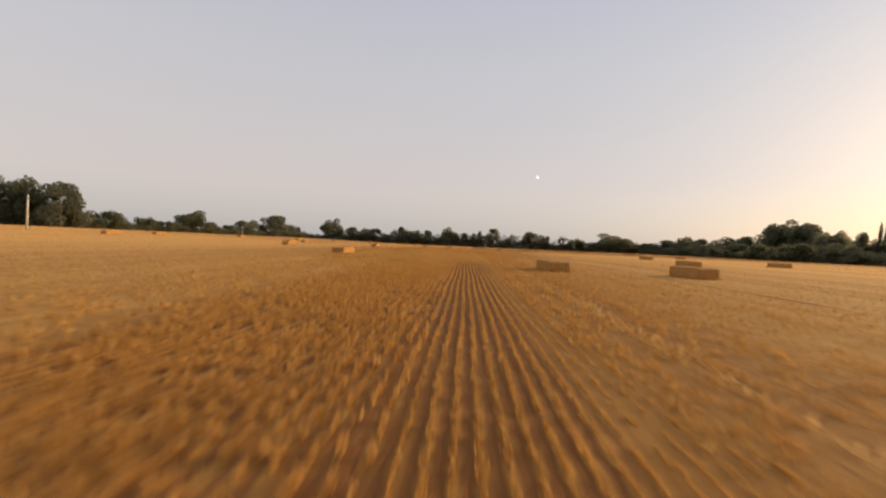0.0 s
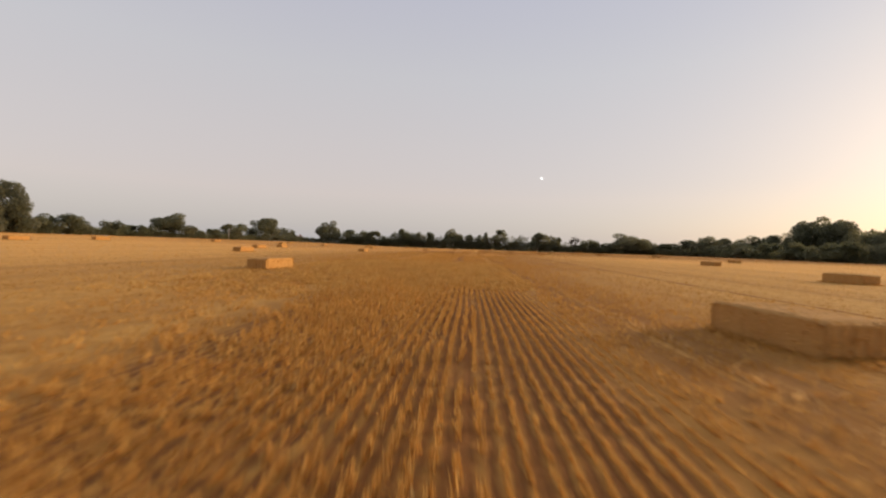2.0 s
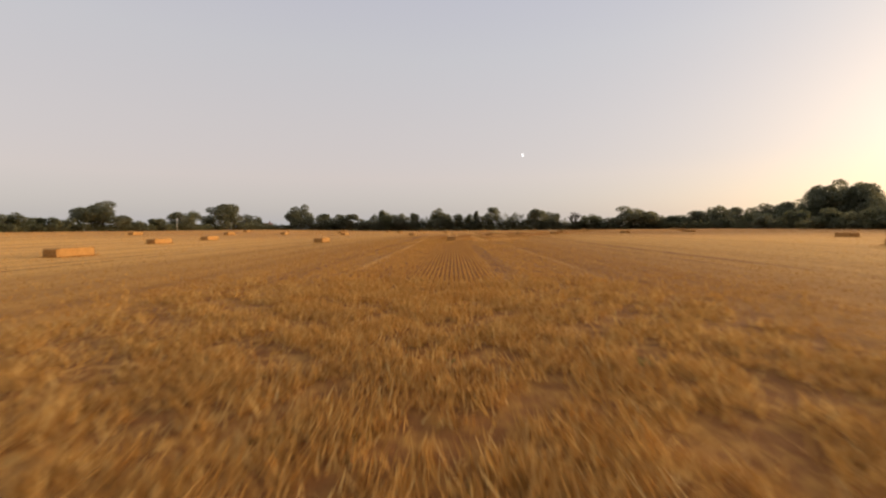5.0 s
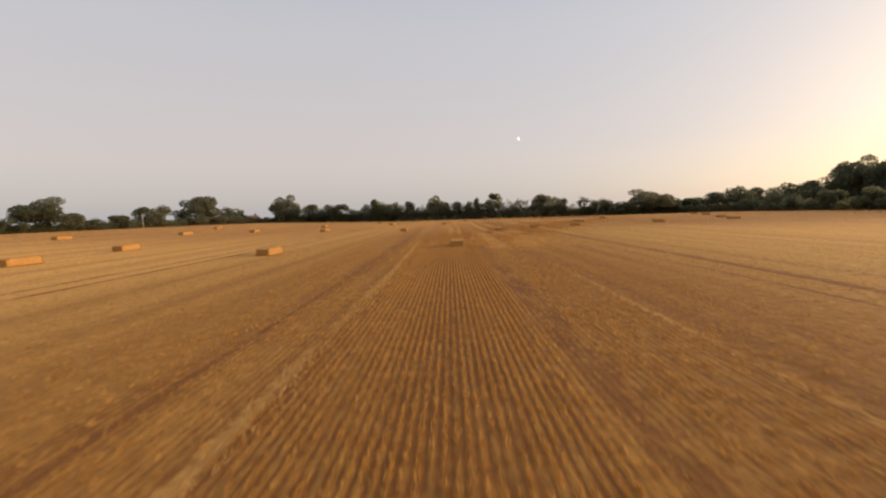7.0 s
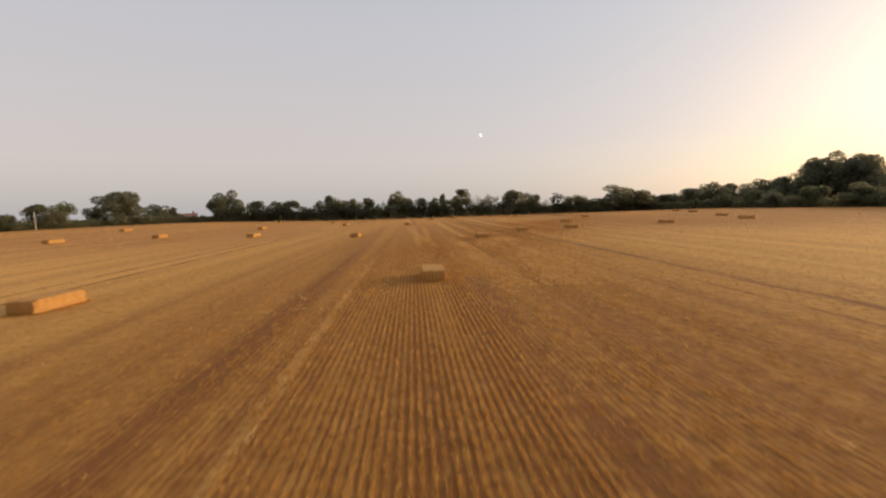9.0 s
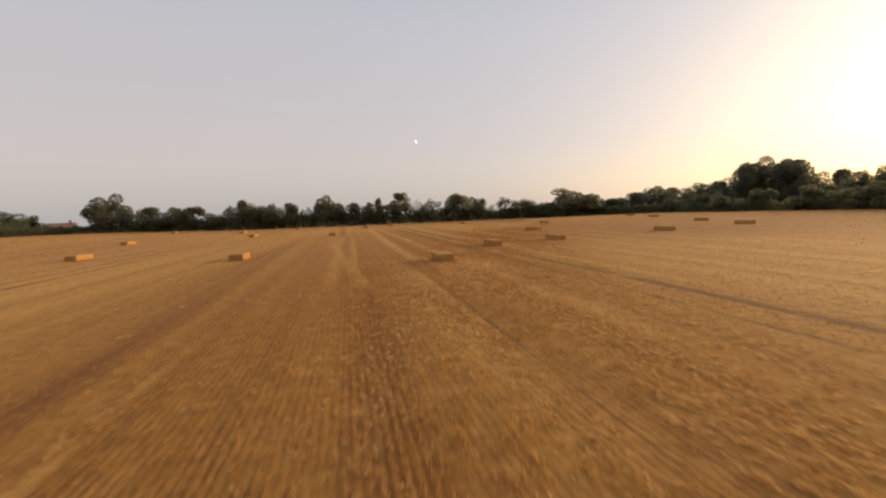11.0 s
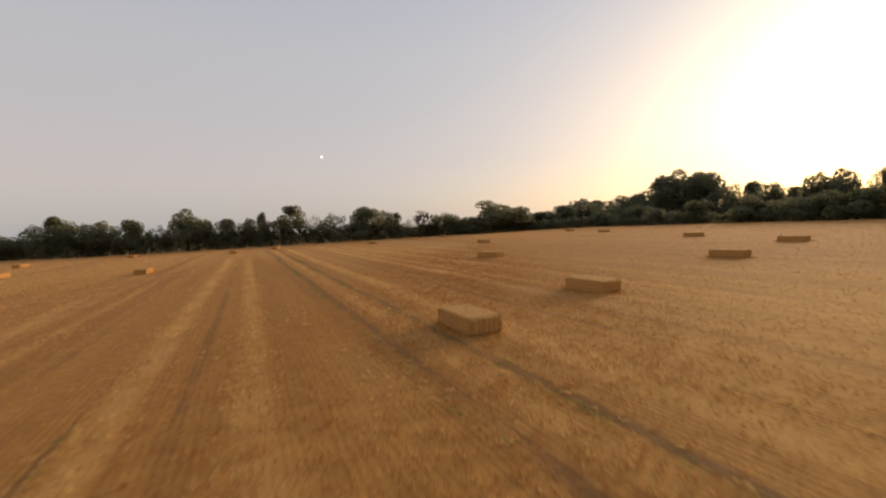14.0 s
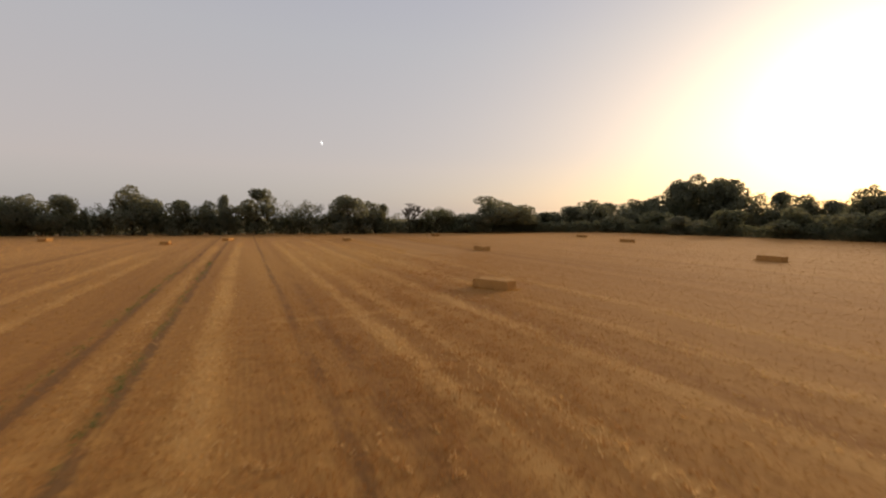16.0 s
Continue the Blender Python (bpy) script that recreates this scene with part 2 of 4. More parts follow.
    def line(at, half, y0, y1, amount, total):
        inside = g.step(g.m("ABSOLUTE", g.m("SUBTRACT", g.m("ADD", ragged, g.m("MULTIPLY", wob, 0.35)), at)), half * 1.25, half * 0.2)
        span = g.m("MULTIPLY", g.step(y, y0 - 8.0, y0 + 4.0), g.step(y, y1 + 8.0, y1 - 4.0))
        uneven = g.step(g.noise(g.scaled(pos, 0.8, 0.22, 1), 1.0, 3.0, 0.6), 0.32, 0.62, 0.12, 1.0)
        part_ = g.m("MULTIPLY", g.m("MULTIPLY", g.m("MULTIPLY", inside, span), uneven), amount)
        return part_ if total is None else g.m("ADD", total, part_)

    dark = None
    for at, half, y0, y1, amount in TRACKS:
        dark = line(at, half, y0, y1, amount, dark)
    light = None
    for at, half, y0, y1, amount in SWATHS:
        light = line(at, half, y0, y1, amount, light)
    # a curved lane where the combine turned, and one faint crossing
    lane = g.m("ABSOLUTE", g.m("ADD", ragged, g.m("MULTIPLY_ADD", g.m("POWER", g.m("MAXIMUM", g.m("SUBTRACT", y, 116.0), 0.0), 0.75), 0.21, 4.6)))
    light = g.m("ADD", light, g.m("MULTIPLY", g.m("MULTIPLY", g.step(lane, 0.55, 0.15), band(y, 117.0, 160.0, 4.0)), 0.5))
    light = g.m("ADD", light, g.m("MULTIPLY", g.m("MULTIPLY", band(g.m("ADD", y, wob), 160.6, 161.3, 0.25), band(x, 11.5, 21.0, 1.5)), 0.22))
    cover = g.m("SUBTRACT", g.m("ADD", cover, light), dark)
    straw = g.mix(g.m("MULTIPLY", light, 0.28, clamp=True), straw, (0.70, 0.420, 0.150, 1))
    color = g.mix(g.step(cover, -0.15, 0.75), soil, straw)
    color = g.mix(g.m("MULTIPLY", g.m("MULTIPLY", dark, g.step(y, 95.0, 115.0)), 0.6, clamp=True), color, (0.150, 0.112, 0.046, 1))
    green = g.m("MULTIPLY", g.step(g.noise(pos, 0.9, 3.0), 0.62, 0.75), g.m("MULTIPLY", dark, 0.5))
    color = g.mix(green, color, (0.12, 0.13, 0.04, 1))
    # dry pasture beyond the hedges
    outside = g.m("MAXIMUM", g.m("MAXIMUM", g.step(x, -120.0, -124.0), g.step(x, 134.0, 138.0)), g.step(y, 272.0, 278.0))
    color = g.mix(outside, color, g.mix(patch, (0.12, 0.11, 0.045, 1), (0.26, 0.19, 0.075, 1)))
    relief = g.m("ADD", g.m("MULTIPLY", g.m("MULTIPLY", row, clear), 0.8), g.m("ADD", grain, g.m("MULTIPLY", clump, 0.8)))
    finish(g, color, 0.95, relief, 0.7, 0.06)
    return mat


def stubble_material(name, a, b, c, dull=0.35, thin=0.2):
    mat, g = material(name)
    geo = g.n("ShaderNodeNewGeometry")
    tone = g.ramp(geo.outputs["Random Per Island"], (0.0, a), (0.55, b), (1.0, c))
    patch = g.noise(geo.outputs["Position"], 0.5, 3.0)
    color = g.mix(g.step(patch, 0.35, 0.7), tone, g.mix(dull, tone, (0.24, 0.12, 0.042, 1)))
    finish(g, color, 0.8, through_light=thin)
    return mat


def bale_material():
    mat, g = material("baled_straw")
    co = g.n("ShaderNodeTexCoord").outputs["Object"]
    stalk = g.noise(g.scaled(co, 60, 9, 45), 1.0, 4.0, 0.7)
    flake = g.noise(g.scaled(co, 2.0, 14, 2.0), 1.0, 2.0)
    blotch = g.noise(co, 1.7, 3.0)
    rnd = g.n("ShaderNodeObjectInfo").outputs["Random"]
    color = g.ramp(stalk, (0.15, (0.30, 0.136, 0.036)), (0.5, (0.47, 0.244, 0.072)), (0.8, (0.59, 0.345, 0.122)))
    color = g.mix(g.step(flake, 0.35, 0.6, 0.2, 0.0), color, (0.30, 0.14, 0.04, 1))
    color = g.mix(g.m("MULTIPLY", blotch, 0.4), color, (0.50, 0.255, 0.072, 1))
    color = g.mix(g.m("MULTIPLY", rnd, 0.25), color, (0.58, 0.32, 0.10, 1))
    finish(g, color, 0.9, g.m("ADD", stalk, g.m("MULTIPLY", flake, 1.5)), 0.5, 0.03)
    return mat


def leaf_material(name, a, b, through_light=0.58):
    mat, g = material(name)
    geo = g.n("ShaderNodeNewGeometry")
    rnd = g.n("ShaderNodeObjectInfo").outputs["Random"]
    color = g.mix(geo.outputs["Random Per Island"], (*a, 1), (*b, 1))
    big = g.noise(geo.outputs["Position"], 0.35, 2.0)
    color = g.mix(g.m("MULTIPLY", g.step(big, 0.45, 0.7), 0.4), color, (0.13, 0.11, 0.045, 1))
    color = g.mix(g.m("MULTIPLY", rnd, 0.35), color, (0.070, 0.080, 0.035, 1))
    thin = g.mix(1.0, color, (2.2, 2.05, 1.75, 1), "MULTIPLY")
    finish(g, color, 0.7, through_light=through_light, thin_color=thin)
    return mat


def plain_material(name, a, b, scale=3.0, rough=0.85, stretch=(1, 1, 1)):
    mat, g = material(name)
    co = g.n("ShaderNodeTexCoord").outputs["Object"]
    n1 = g.noise(g.scaled(co, *stretch), scale, 5.0, 0.65)
    n2 = g.noise(co, scale * 0.2, 3.0)
    color = g.mix(g.step(g.m("ADD", n1, g.m("MULTIPLY", g.m("SUBTRACT", n2, 0.5), 0.6)), 0.3, 0.7), (*a, 1), (*b, 1))
    finish(g, color, rough, n1, 0.4, 0.02)
    return mat


M_FIELD = field_material()
M_STUB = stubble_material("stubble_straw", (0.42, 0.198, 0.044), (0.58, 0.300, 0.070), (0.76, 0.450, 0.128), 0.22, 0.3)
# distance haze is put into this straw as a paler, less saturated colour
M_FAR = stubble_material("hazed_stubble_straw", (0.70, 0.385, 0.120), (0.77, 0.440, 0.145), (0.82, 0.495, 0.175), 0.10, 0.5)
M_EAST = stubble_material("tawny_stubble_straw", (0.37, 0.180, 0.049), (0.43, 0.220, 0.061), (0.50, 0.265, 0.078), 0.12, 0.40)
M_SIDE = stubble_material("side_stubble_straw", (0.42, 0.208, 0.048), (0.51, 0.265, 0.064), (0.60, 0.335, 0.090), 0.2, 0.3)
M_SWATH = stubble_material("loose_bleached_straw", (0.62, 0.37, 0.130), (0.70, 0.44, 0.170), (0.77, 0.52, 0.220), 0.10, 0.4)
M_LATE = stubble_material("flattened_stubble_straw", (0.41, 0.186, 0.049), (0.46, 0.218, 0.062), (0.51, 0.262, 0.080), 0.2, 0.2)
M_MESS = stubble_material("tangled_straw", (0.40, 0.20, 0.050), (0.60, 0.34, 0.090), (0.74, 0.50, 0.18), 0.2, 0.35)
M_BALE = bale_material()
M_TWINE = plain_material("twine", (0.30, 0.17, 0.06), (0.42, 0.26, 0.10), 40.0)
M_LEAF = leaf_material("oak_leaves", (0.110, 0.116, 0.082), (0.165, 0.168, 0.118))
M_LEAF_PALE = leaf_material("willow_leaves", (0.105, 0.113, 0.072), (0.165, 0.168, 0.105))
M_LEAF_BUSH = leaf_material("hedge_leaves", (0.105, 0.112, 0.074), (0.155, 0.160, 0.105))
M_LEAF_DARK = leaf_material("poplar_leaves", (0.095, 0.102, 0.066), (0.145, 0.150, 0.095))
M_WEED = leaf_material("weed_leaves", (0.085, 0.110, 0.035), (0.140, 0.160, 0.060))
M_BARK = plain_material("bark", (0.06, 0.045, 0.03), (0.14, 0.11, 0.08), 6.0, 0.95, (1, 1, 0.2))
M_POLE = plain_material("weathered_pole", (0.42, 0.37, 0.28), (0.60, 0.54, 0.43), 5.0, 0.8, (1, 1, 0.1))
M_BRICK = plain_material("brick_wall", (0.26, 0.11, 0.06), (0.36, 0.17, 0.10), 8.0)
M_ROOF = plain_material("roof_tiles", (0.20, 0.10, 0.07), (0.30, 0.16, 0.11), 4.0)
M_FRAME = plain_material("white_frame", (0.62, 0.60, 0.56), (0.75, 0.73, 0.70), 5.0)
M_PANE = plain_material("window_glass", (0.03, 0.035, 0.04), (0.05, 0.055, 0.06), 2.0, 0.08)


# ---- building helpers ----
def mesh_of(name, verts, faces, mat, smooth=False):
    me = bpy.data.meshes.new(name)
    me.from_pydata([tuple(v) for v in verts], [], faces)
    me.materials.append(mat)
    if smooth:
        me.polygons.foreach_set("use_smooth", [True] * len(me.polygons))
    me.update()
    return me


def mesh_arrays(name, verts, corners, sides, mat):
    """A mesh from an array of points and one of corner numbers, all faces with the same number of sides."""
    me = bpy.data.meshes.new(name)
    count = len(corners) // sides
    me.vertices.add(len(verts))
    me.vertices.foreach_set("co", np.asarray(verts, np.float32).ravel())
    me.loops.add(len(corners))
    me.loops.foreach_set("vertex_index", np.asarray(corners, np.int32))
    me.polygons.add(count)
    me.polygons.foreach_set("loop_start", np.arange(0, count * sides, sides, dtype=np.int32))
    me.materials.append(mat)
    me.update(calc_edges=True)
    return me


def part_of(name, me, parent, label="", at=None):
    ob = new(name, me)
    ob.parent = parent
    if at is not None:
        ob.matrix_basis = at
    return tagged(ob, label) if label else ob


def tube(points, radii, sides=7):
    """Points and faces of a bent, tapered pipe."""
    verts, faces = [], []
    for i, (p, r) in enumerate(zip(points, radii)):
        ahead = (Vector(points[min(i + 1, len(points) - 1)]) - Vector(points[max(i - 1, 0)])).normalized()
        q = ahead.to_track_quat("Z", "Y")
        for k in range(sides):
            a = 2 * math.pi * k / sides
            verts.append(Vector(p) + q @ Vector((r * math.cos(a), r * math.sin(a), 0)))
    for i in range(len(points) - 1):
        for k in range(sides):
            k2 = (k + 1) % sides
            faces.append((i * sides + k, i * sides + k2, (i + 1) * sides + k2, (i + 1) * sides + k))
    faces.append(tuple(range(sides))[::-1])
    faces.append(tuple(range((len(points) - 1) * sides, len(points) * sides)))
    return verts, faces


def joined(pieces):
    verts, faces = [], []
    for v, f in pieces:
        off = len(verts)
        verts += list(v)
        faces += [tuple(i + off for i in face) for face in f]
    return verts, faces


def box(x0, x1, y0, y1, z0, z1):
    v = [Vector((x, y, z)) for z in (z0, z1) for y in (y0, y1) for x in (x0, x1)]
    return v, [(0, 2, 3, 1), (4, 5, 7, 6), (0, 1, 5, 4), (1, 3, 7, 5), (3, 2, 6, 7), (2, 0, 4, 6)]


# ---- ground ----
def ground():
    xs = [-3000, -1200, -500, -250] + list(range(-150, 31, 6)) + [60, 120, 250, 500, 1200, 3000]
    ys = [-3000, -1000, -300, -60, 0, 60, 120, 180, 240, 300, 400, 700, 1500, 3000]
    verts = [(x, y, float(rise(x, y))) for y in ys for x in xs]
    n, m = len(xs), len(ys)
    faces = [(j * n + i, j * n + i + 1, (j + 1) * n + i + 1, (j + 1) * n + i) for j in range(m - 1) for i in range(n - 1)]
    return tagged(new("ground", mesh_of("ground", verts, faces, M_FIELD, True)), "harvested golden stubble field with drill rows and wheel tracks", "field", kind="structure")


ground()


# ---- stubble ----
def middle_line(y):
    """The middle of the strip in which the stubble is built most finely."""
    return np.interp(y, [0, 14, 25, 40, 66, 95, 110, 122, 140, 165, 200], [-2.5, -3.0, -4.5, -6.2, -7.2, -6.2, -2.5, 1.0, 9.0, 20.0, 36.0])


def patchy(x, y):
    """Above zero where lodged straw lies in clumps, below it where the soil shows."""
    bend = np.sin(x * 2.3 + 2.0 * np.sin(y * 1.5)) + np.sin(y * 3.1 + 1.7 * np.sin(x * 2.7))
    return bend + 0.9 * np.sin(x * 7.7 - y * 4.6) + 0.7 * np.sin(x * 10.3 + y * 7.1)


def off_tracks(rng, x, y):
    """False for most places in a wheel track, where stalks are pressed flat."""
    keep = np.ones(len(x), bool)
    for at, half, y0, y1, amount in TRACKS:
        keep &= ~((np.abs(x - at + rng.normal(0, 0.06, len(x))) < half) & (y > y0) & (y < y1) & (rng.uniform(0, 1, len(x)) < amount))
    return keep


def blades(rng, x, y, height, width, lean, along=0.0, grade=True):
    """Three-cornered blades standing at x, y."""
    n = len(x)
    turn = rng.uniform(0, 2 * np.pi, n)
    dx, dy = np.cos(turn) * width / 2, np.sin(turn) * width / 2
    lx, ly = rng.normal(0, lean, n) * height, rng.normal(along, lean, n) * height
    z = rise(x, y) if grade else np.zeros(n)
    v = np.empty((n, 3, 3), np.float32)
    v[:, 0] = np.stack([x - dx, y - dy, z - 0.01], 1)
    v[:, 1] = np.stack([x + dx, y + dy, z - 0.01], 1)
    v[:, 2] = np.stack([x + lx, y + ly, z + height], 1)
    return v.reshape(-1, 3)


def stubble():
    rng = np.random.default_rng(5)
    n = 620000
    y = np.where(rng.uniform(0, 1, n) < 0.32, rng.uniform(-1.0, 56.0, n), rng.uniform(50.0, 190.0, n))
    x = middle_line(y) + rng.normal(0, 4.6, n)
    row = (np.round(x / PITCH - 0.25) + 0.25) * PITCH
    mess = np.clip((y - 27) / 8, 0, 1) * np.clip((55 - y) / 6, 0, 1)
    late = np.clip((y - 104) / 18, 0, 1)
    strip = np.where(y < 32, (x > -6.4) & (x < -1.7), (x > -10.4) & (x < -4.6))
    spread = np.where(strip, 0.020, 0.045) + 0.04 * mess + 0.05 * late + 0.06 * np.clip((y - 94) / 8, 0, 1) * np.clip((x + 5.2) / 1.2, 0, 1)
    x = row + rng.normal(0, 1, n) * spread
    gap = np.sin(x * 1.2 + 1.3 * np.sin(y * 0.07)) + 0.7 * np.sin(y * 0.42 + x * 0.9) + rng.normal(0, 0.5, n)
    cell = np.sin(np.round(row / PITCH) * 78.233 + np.floor(y * 2.2) * 12.9898) * 43758.5453
    keep = ((gap > -1.1 + 0.5 * mess) | strip) & (patchy(x, y) + rng.normal(0, 0.5, n) > -3.2 + 2.8 * mess) & (cell - np.floor(cell) > np.where(strip, 0.12, 0.45)) & (rng.uniform(0, 1, n) < (196 - y) / 40) & off_tracks(rng, x, y)
    keep &= ~((y + rng.normal(0, 2, n) < 30) & (x > -7.3) & (x < -1.0))
    x, y, mess = x[keep], y[keep], mess[keep]
    h = rng.uniform(0.06, 0.13, len(x)) * (1 + 0.6 * mess)
    v = blades(rng, x, y, h, rng.uniform(0.012, 0.032, len(x)), 0.25 + 0.35 * mess).reshape(-1, 3, 3)
    late = y + rng.normal(0, 5, len(y)) > 108
    for blade, mat, words in ((v[~late], M_STUB, "short cut straw stubble standing in drill rows"), (v[late], M_LATE, "flattened pale straw stubble among wheel tracks")):
        blade = blade.reshape(-1, 3)
        me = mesh_arrays("stubble", blade, np.arange(len(blade)), 3, mat)
        tagged(new("stubble", me), words, "stubble", kind="stuff")


def row_tufts():
    """The uncombed middle strip: every drill row a line of upright tufts."""
    rng = np.random.default_rng(31)
    xs, ys, size, high = [], [], [], []
    for i in range(-45, -2):
        at = (i + 0.25) * PITCH
        neat = at > -2.95
        n = 420 if neat else 330
        y = np.linspace(-1.5, 36.0, n) + rng.normal(0, 0.05, n)
        ragged_end = 31.0 + 2.5 * np.sin(at * 1.7) + rng.normal(0, 2.0, n)
        edge = np.interp(at, [-7.6, -6.4, -3.5, -3.2, -2.95, -2.8, -1.5, -0.5], [0.15, 0.75, 0.85, 0.5, 0.5, 0.95, 0.85, 0.3])
        patch = 0.14 * np.sin(y * 0.9 + at * 2.1) + 0.12 * np.sin(y * 2.3 - at * 3.3)
        keep = (rng.uniform(0, 1, n) < edge + (0.3 if neat else 1.0) * patch) & (y < ragged_end)
        y = y[keep]
        xs.append(at + 0.018 * np.sin(y * 0.7 + at) + rng.normal(0, 0.010 if neat else 0.016, len(y)))
        ys.append(y)
        size.append(np.full(len(y), 0.7 if neat else 1.0) * rng.uniform(0.75, 1.25, len(y)))
        high.append(np.where(y > 20, 1.15, 1.0) * np.where(neat, np.interp(at, [-1.8, -1.2], [0.085, 0.055]), 0.125))
    tx, ty, size, high = (np.concatenate(v) for v in (xs, ys, size, high))
    k = 12
    n = len(tx) * k
    x = np.repeat(tx, k) + rng.normal(0, 0.014, n) * np.repeat(size, k)
    y = np.repeat(ty, k) + rng.normal(0, 0.060, n) * np.repeat(size, k)
    h = rng.uniform(0.6, 1.2, n) * np.repeat(high * size, k)
    v = blades(rng, x, y, h, rng.uniform(0.012, 0.028, n), 0.14)
    me = mesh_arrays("row_tufts", v, np.arange(len(v)), 3, M_STUB)
    tagged(new("row_tufts", me), "upright straw tufts standing in straight drill rows", "stubble", kind="stuff")


def tangled_straw():
    """Lodged straw and tufts where the drill rows are lost."""
    rng = np.random.default_rng(8)
    tufts = 30000
    ty = rng.uniform(4, 55, tufts)
    tx = middle_line(ty) + rng.normal(0, 5.0, tufts)
    keep = patchy(tx, ty) + rng.normal(0, 0.4, tufts) > -0.1
    keep &= rng.uniform(0, 1, tufts) < np.interp(ty, [4, 24, 32, 48, 55], [0.05, 0.15, 1.0, 0.9, 0.1])
    keep &= ~((ty < 30) & (tx > -3.4)) & (tx > -14) & (tx < -0.6)
    keep &= ~((ty < 26) & (tx < -6.9))
    tx, ty = tx[keep], ty[keep]
    # lighter tufts again between the last wheel tracks
    late_y = np.concatenate([rng.uniform(92, 150, 2600), rng.uniform(95, 130, 9000)])
    late_x = np.concatenate([middle_line(late_y[:2600]) + rng.normal(0, 4.0, 2600), rng.normal(-0.6, 2.3, 9000)])
    keep = np.sin(late_x * 1.9 + 0.6 * np.sin(late_y * 0.27)) + np.sin(late_x * 0.7 - late_y * 0.3) + rng.normal(0, 0.5, 11600) > 0.1
    keep &= np.abs(late_x + 1.5) > 0.2
    tx, ty = np.concatenate([tx, late_x[keep]]), np.concatenate([ty, late_y[keep]])
    tufts = len(tx)
    size = rng.uniform(0.5, 1.5, tufts) * np.where(ty > 90, 0.42, np.interp(ty, [4, 26, 34], [0.6, 0.75, 1.15]))
    k = 14
    x = np.repeat(tx, k) + rng.normal(0, 0.07, tufts * k) * np.repeat(size, k)
    y = np.repeat(ty, k) + rng.normal(0, 0.13, tufts * k) * np.repeat(size, k)
    h = rng.uniform(0.07, 0.16, tufts * k) * np.repeat(size, k)
    v = blades(rng, x, y, h, rng.uniform(0.02, 0.045, tufts * k), 0.55)
    late = np.repeat(np.repeat(ty > 90, k), 3)
    for some, mat, words in ((v[~late], M_MESS, "tangled tufts of lodged straw on the stubble field"), (v[late], M_SWATH, "pale lodged straw between the wheel tracks")):
        me = mesh_arrays("tangled_straw", some, np.arange(len(some)), 3, mat)
        tagged(new("tangled_straw", me), words, "straw", kind="stuff")


def straw_swath():
    """Loose straw left in strips by the combine and the baler."""
    rng = np.random.default_rng(11)
    xs, ys = [], []
    for at, half, y0, y1, amount in SWATHS:
        n = int(110 * (y1 - y0) * amount * (half + 0.15))
        y = rng.uniform(y0, y1, n)
        x = at + rng.normal(0, half * 0.7, n) + 0.2 * np.sin(y * 0.08 + at)
        keep = np.sin(y * 0.4 + at) + np.sin(y * 1.1 + 2 * at) + rng.normal(0, 0.8, n) > -0.6
        xs.append(x[keep]), ys.append(y[keep])
    x, y = np.concatenate(xs), np.concatenate(ys)
    v = blades(rng, x, y, rng.uniform(0.05, 0.16, len(x)), rng.uniform(0.02, 0.045, len(x)), 0.6)
    me = mesh_arrays("straw_swath", v, np.arange(len(v)), 3, M_SWATH)
    tagged(new("straw_swath", me), "pale loose straw lying in long strips on stubble", "straw", kind="stuff")


def far_stubble():
    """Thinner stubble over the rest of the field, out to the hedges."""
    rng = np.random.default_rng(17)
    n = 640000
    y = rng.uniform(0, 268, n)
    d = 3.7 * np.exp(rng.uniform(0, 1, n) * math.log(36.0))
    x = middle_line(y) + d * rng.choice([-1, 1], n)
    wave = np.sin(x * 1.1) * 0.9 + np.sin(x * 3.1 + 1.0) * 0.7 + np.sin(y * 0.04 + x * 0.4) * 0.4 + rng.normal(0, 0.6, n)
    keep = (wave > -1.2) & (d > rng.uniform(2.5, 7.0, n)) & (x > -117) & (x < 129) & off_tracks(rng, x, y)
    x, y, d = x[keep], y[keep], d[keep]
    v = blades(rng, x, y, rng.uniform(0.04, 0.09, len(x)) * (1 + 0.005 * d), rng.uniform(0.5, 1.2, len(x)) * (0.022 + np.where(x > 8, 0.0006, 0.0013) * d), 0.4)
    # blades some 20 metres off take the straw with haze in its colour
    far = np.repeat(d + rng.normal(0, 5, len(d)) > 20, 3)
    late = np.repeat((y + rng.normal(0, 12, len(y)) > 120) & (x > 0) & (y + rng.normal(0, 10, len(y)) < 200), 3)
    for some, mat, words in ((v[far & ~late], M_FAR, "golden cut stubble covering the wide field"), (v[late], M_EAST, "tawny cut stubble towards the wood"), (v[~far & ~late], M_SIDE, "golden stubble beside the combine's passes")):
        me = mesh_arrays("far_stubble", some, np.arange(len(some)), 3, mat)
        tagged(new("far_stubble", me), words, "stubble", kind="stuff")


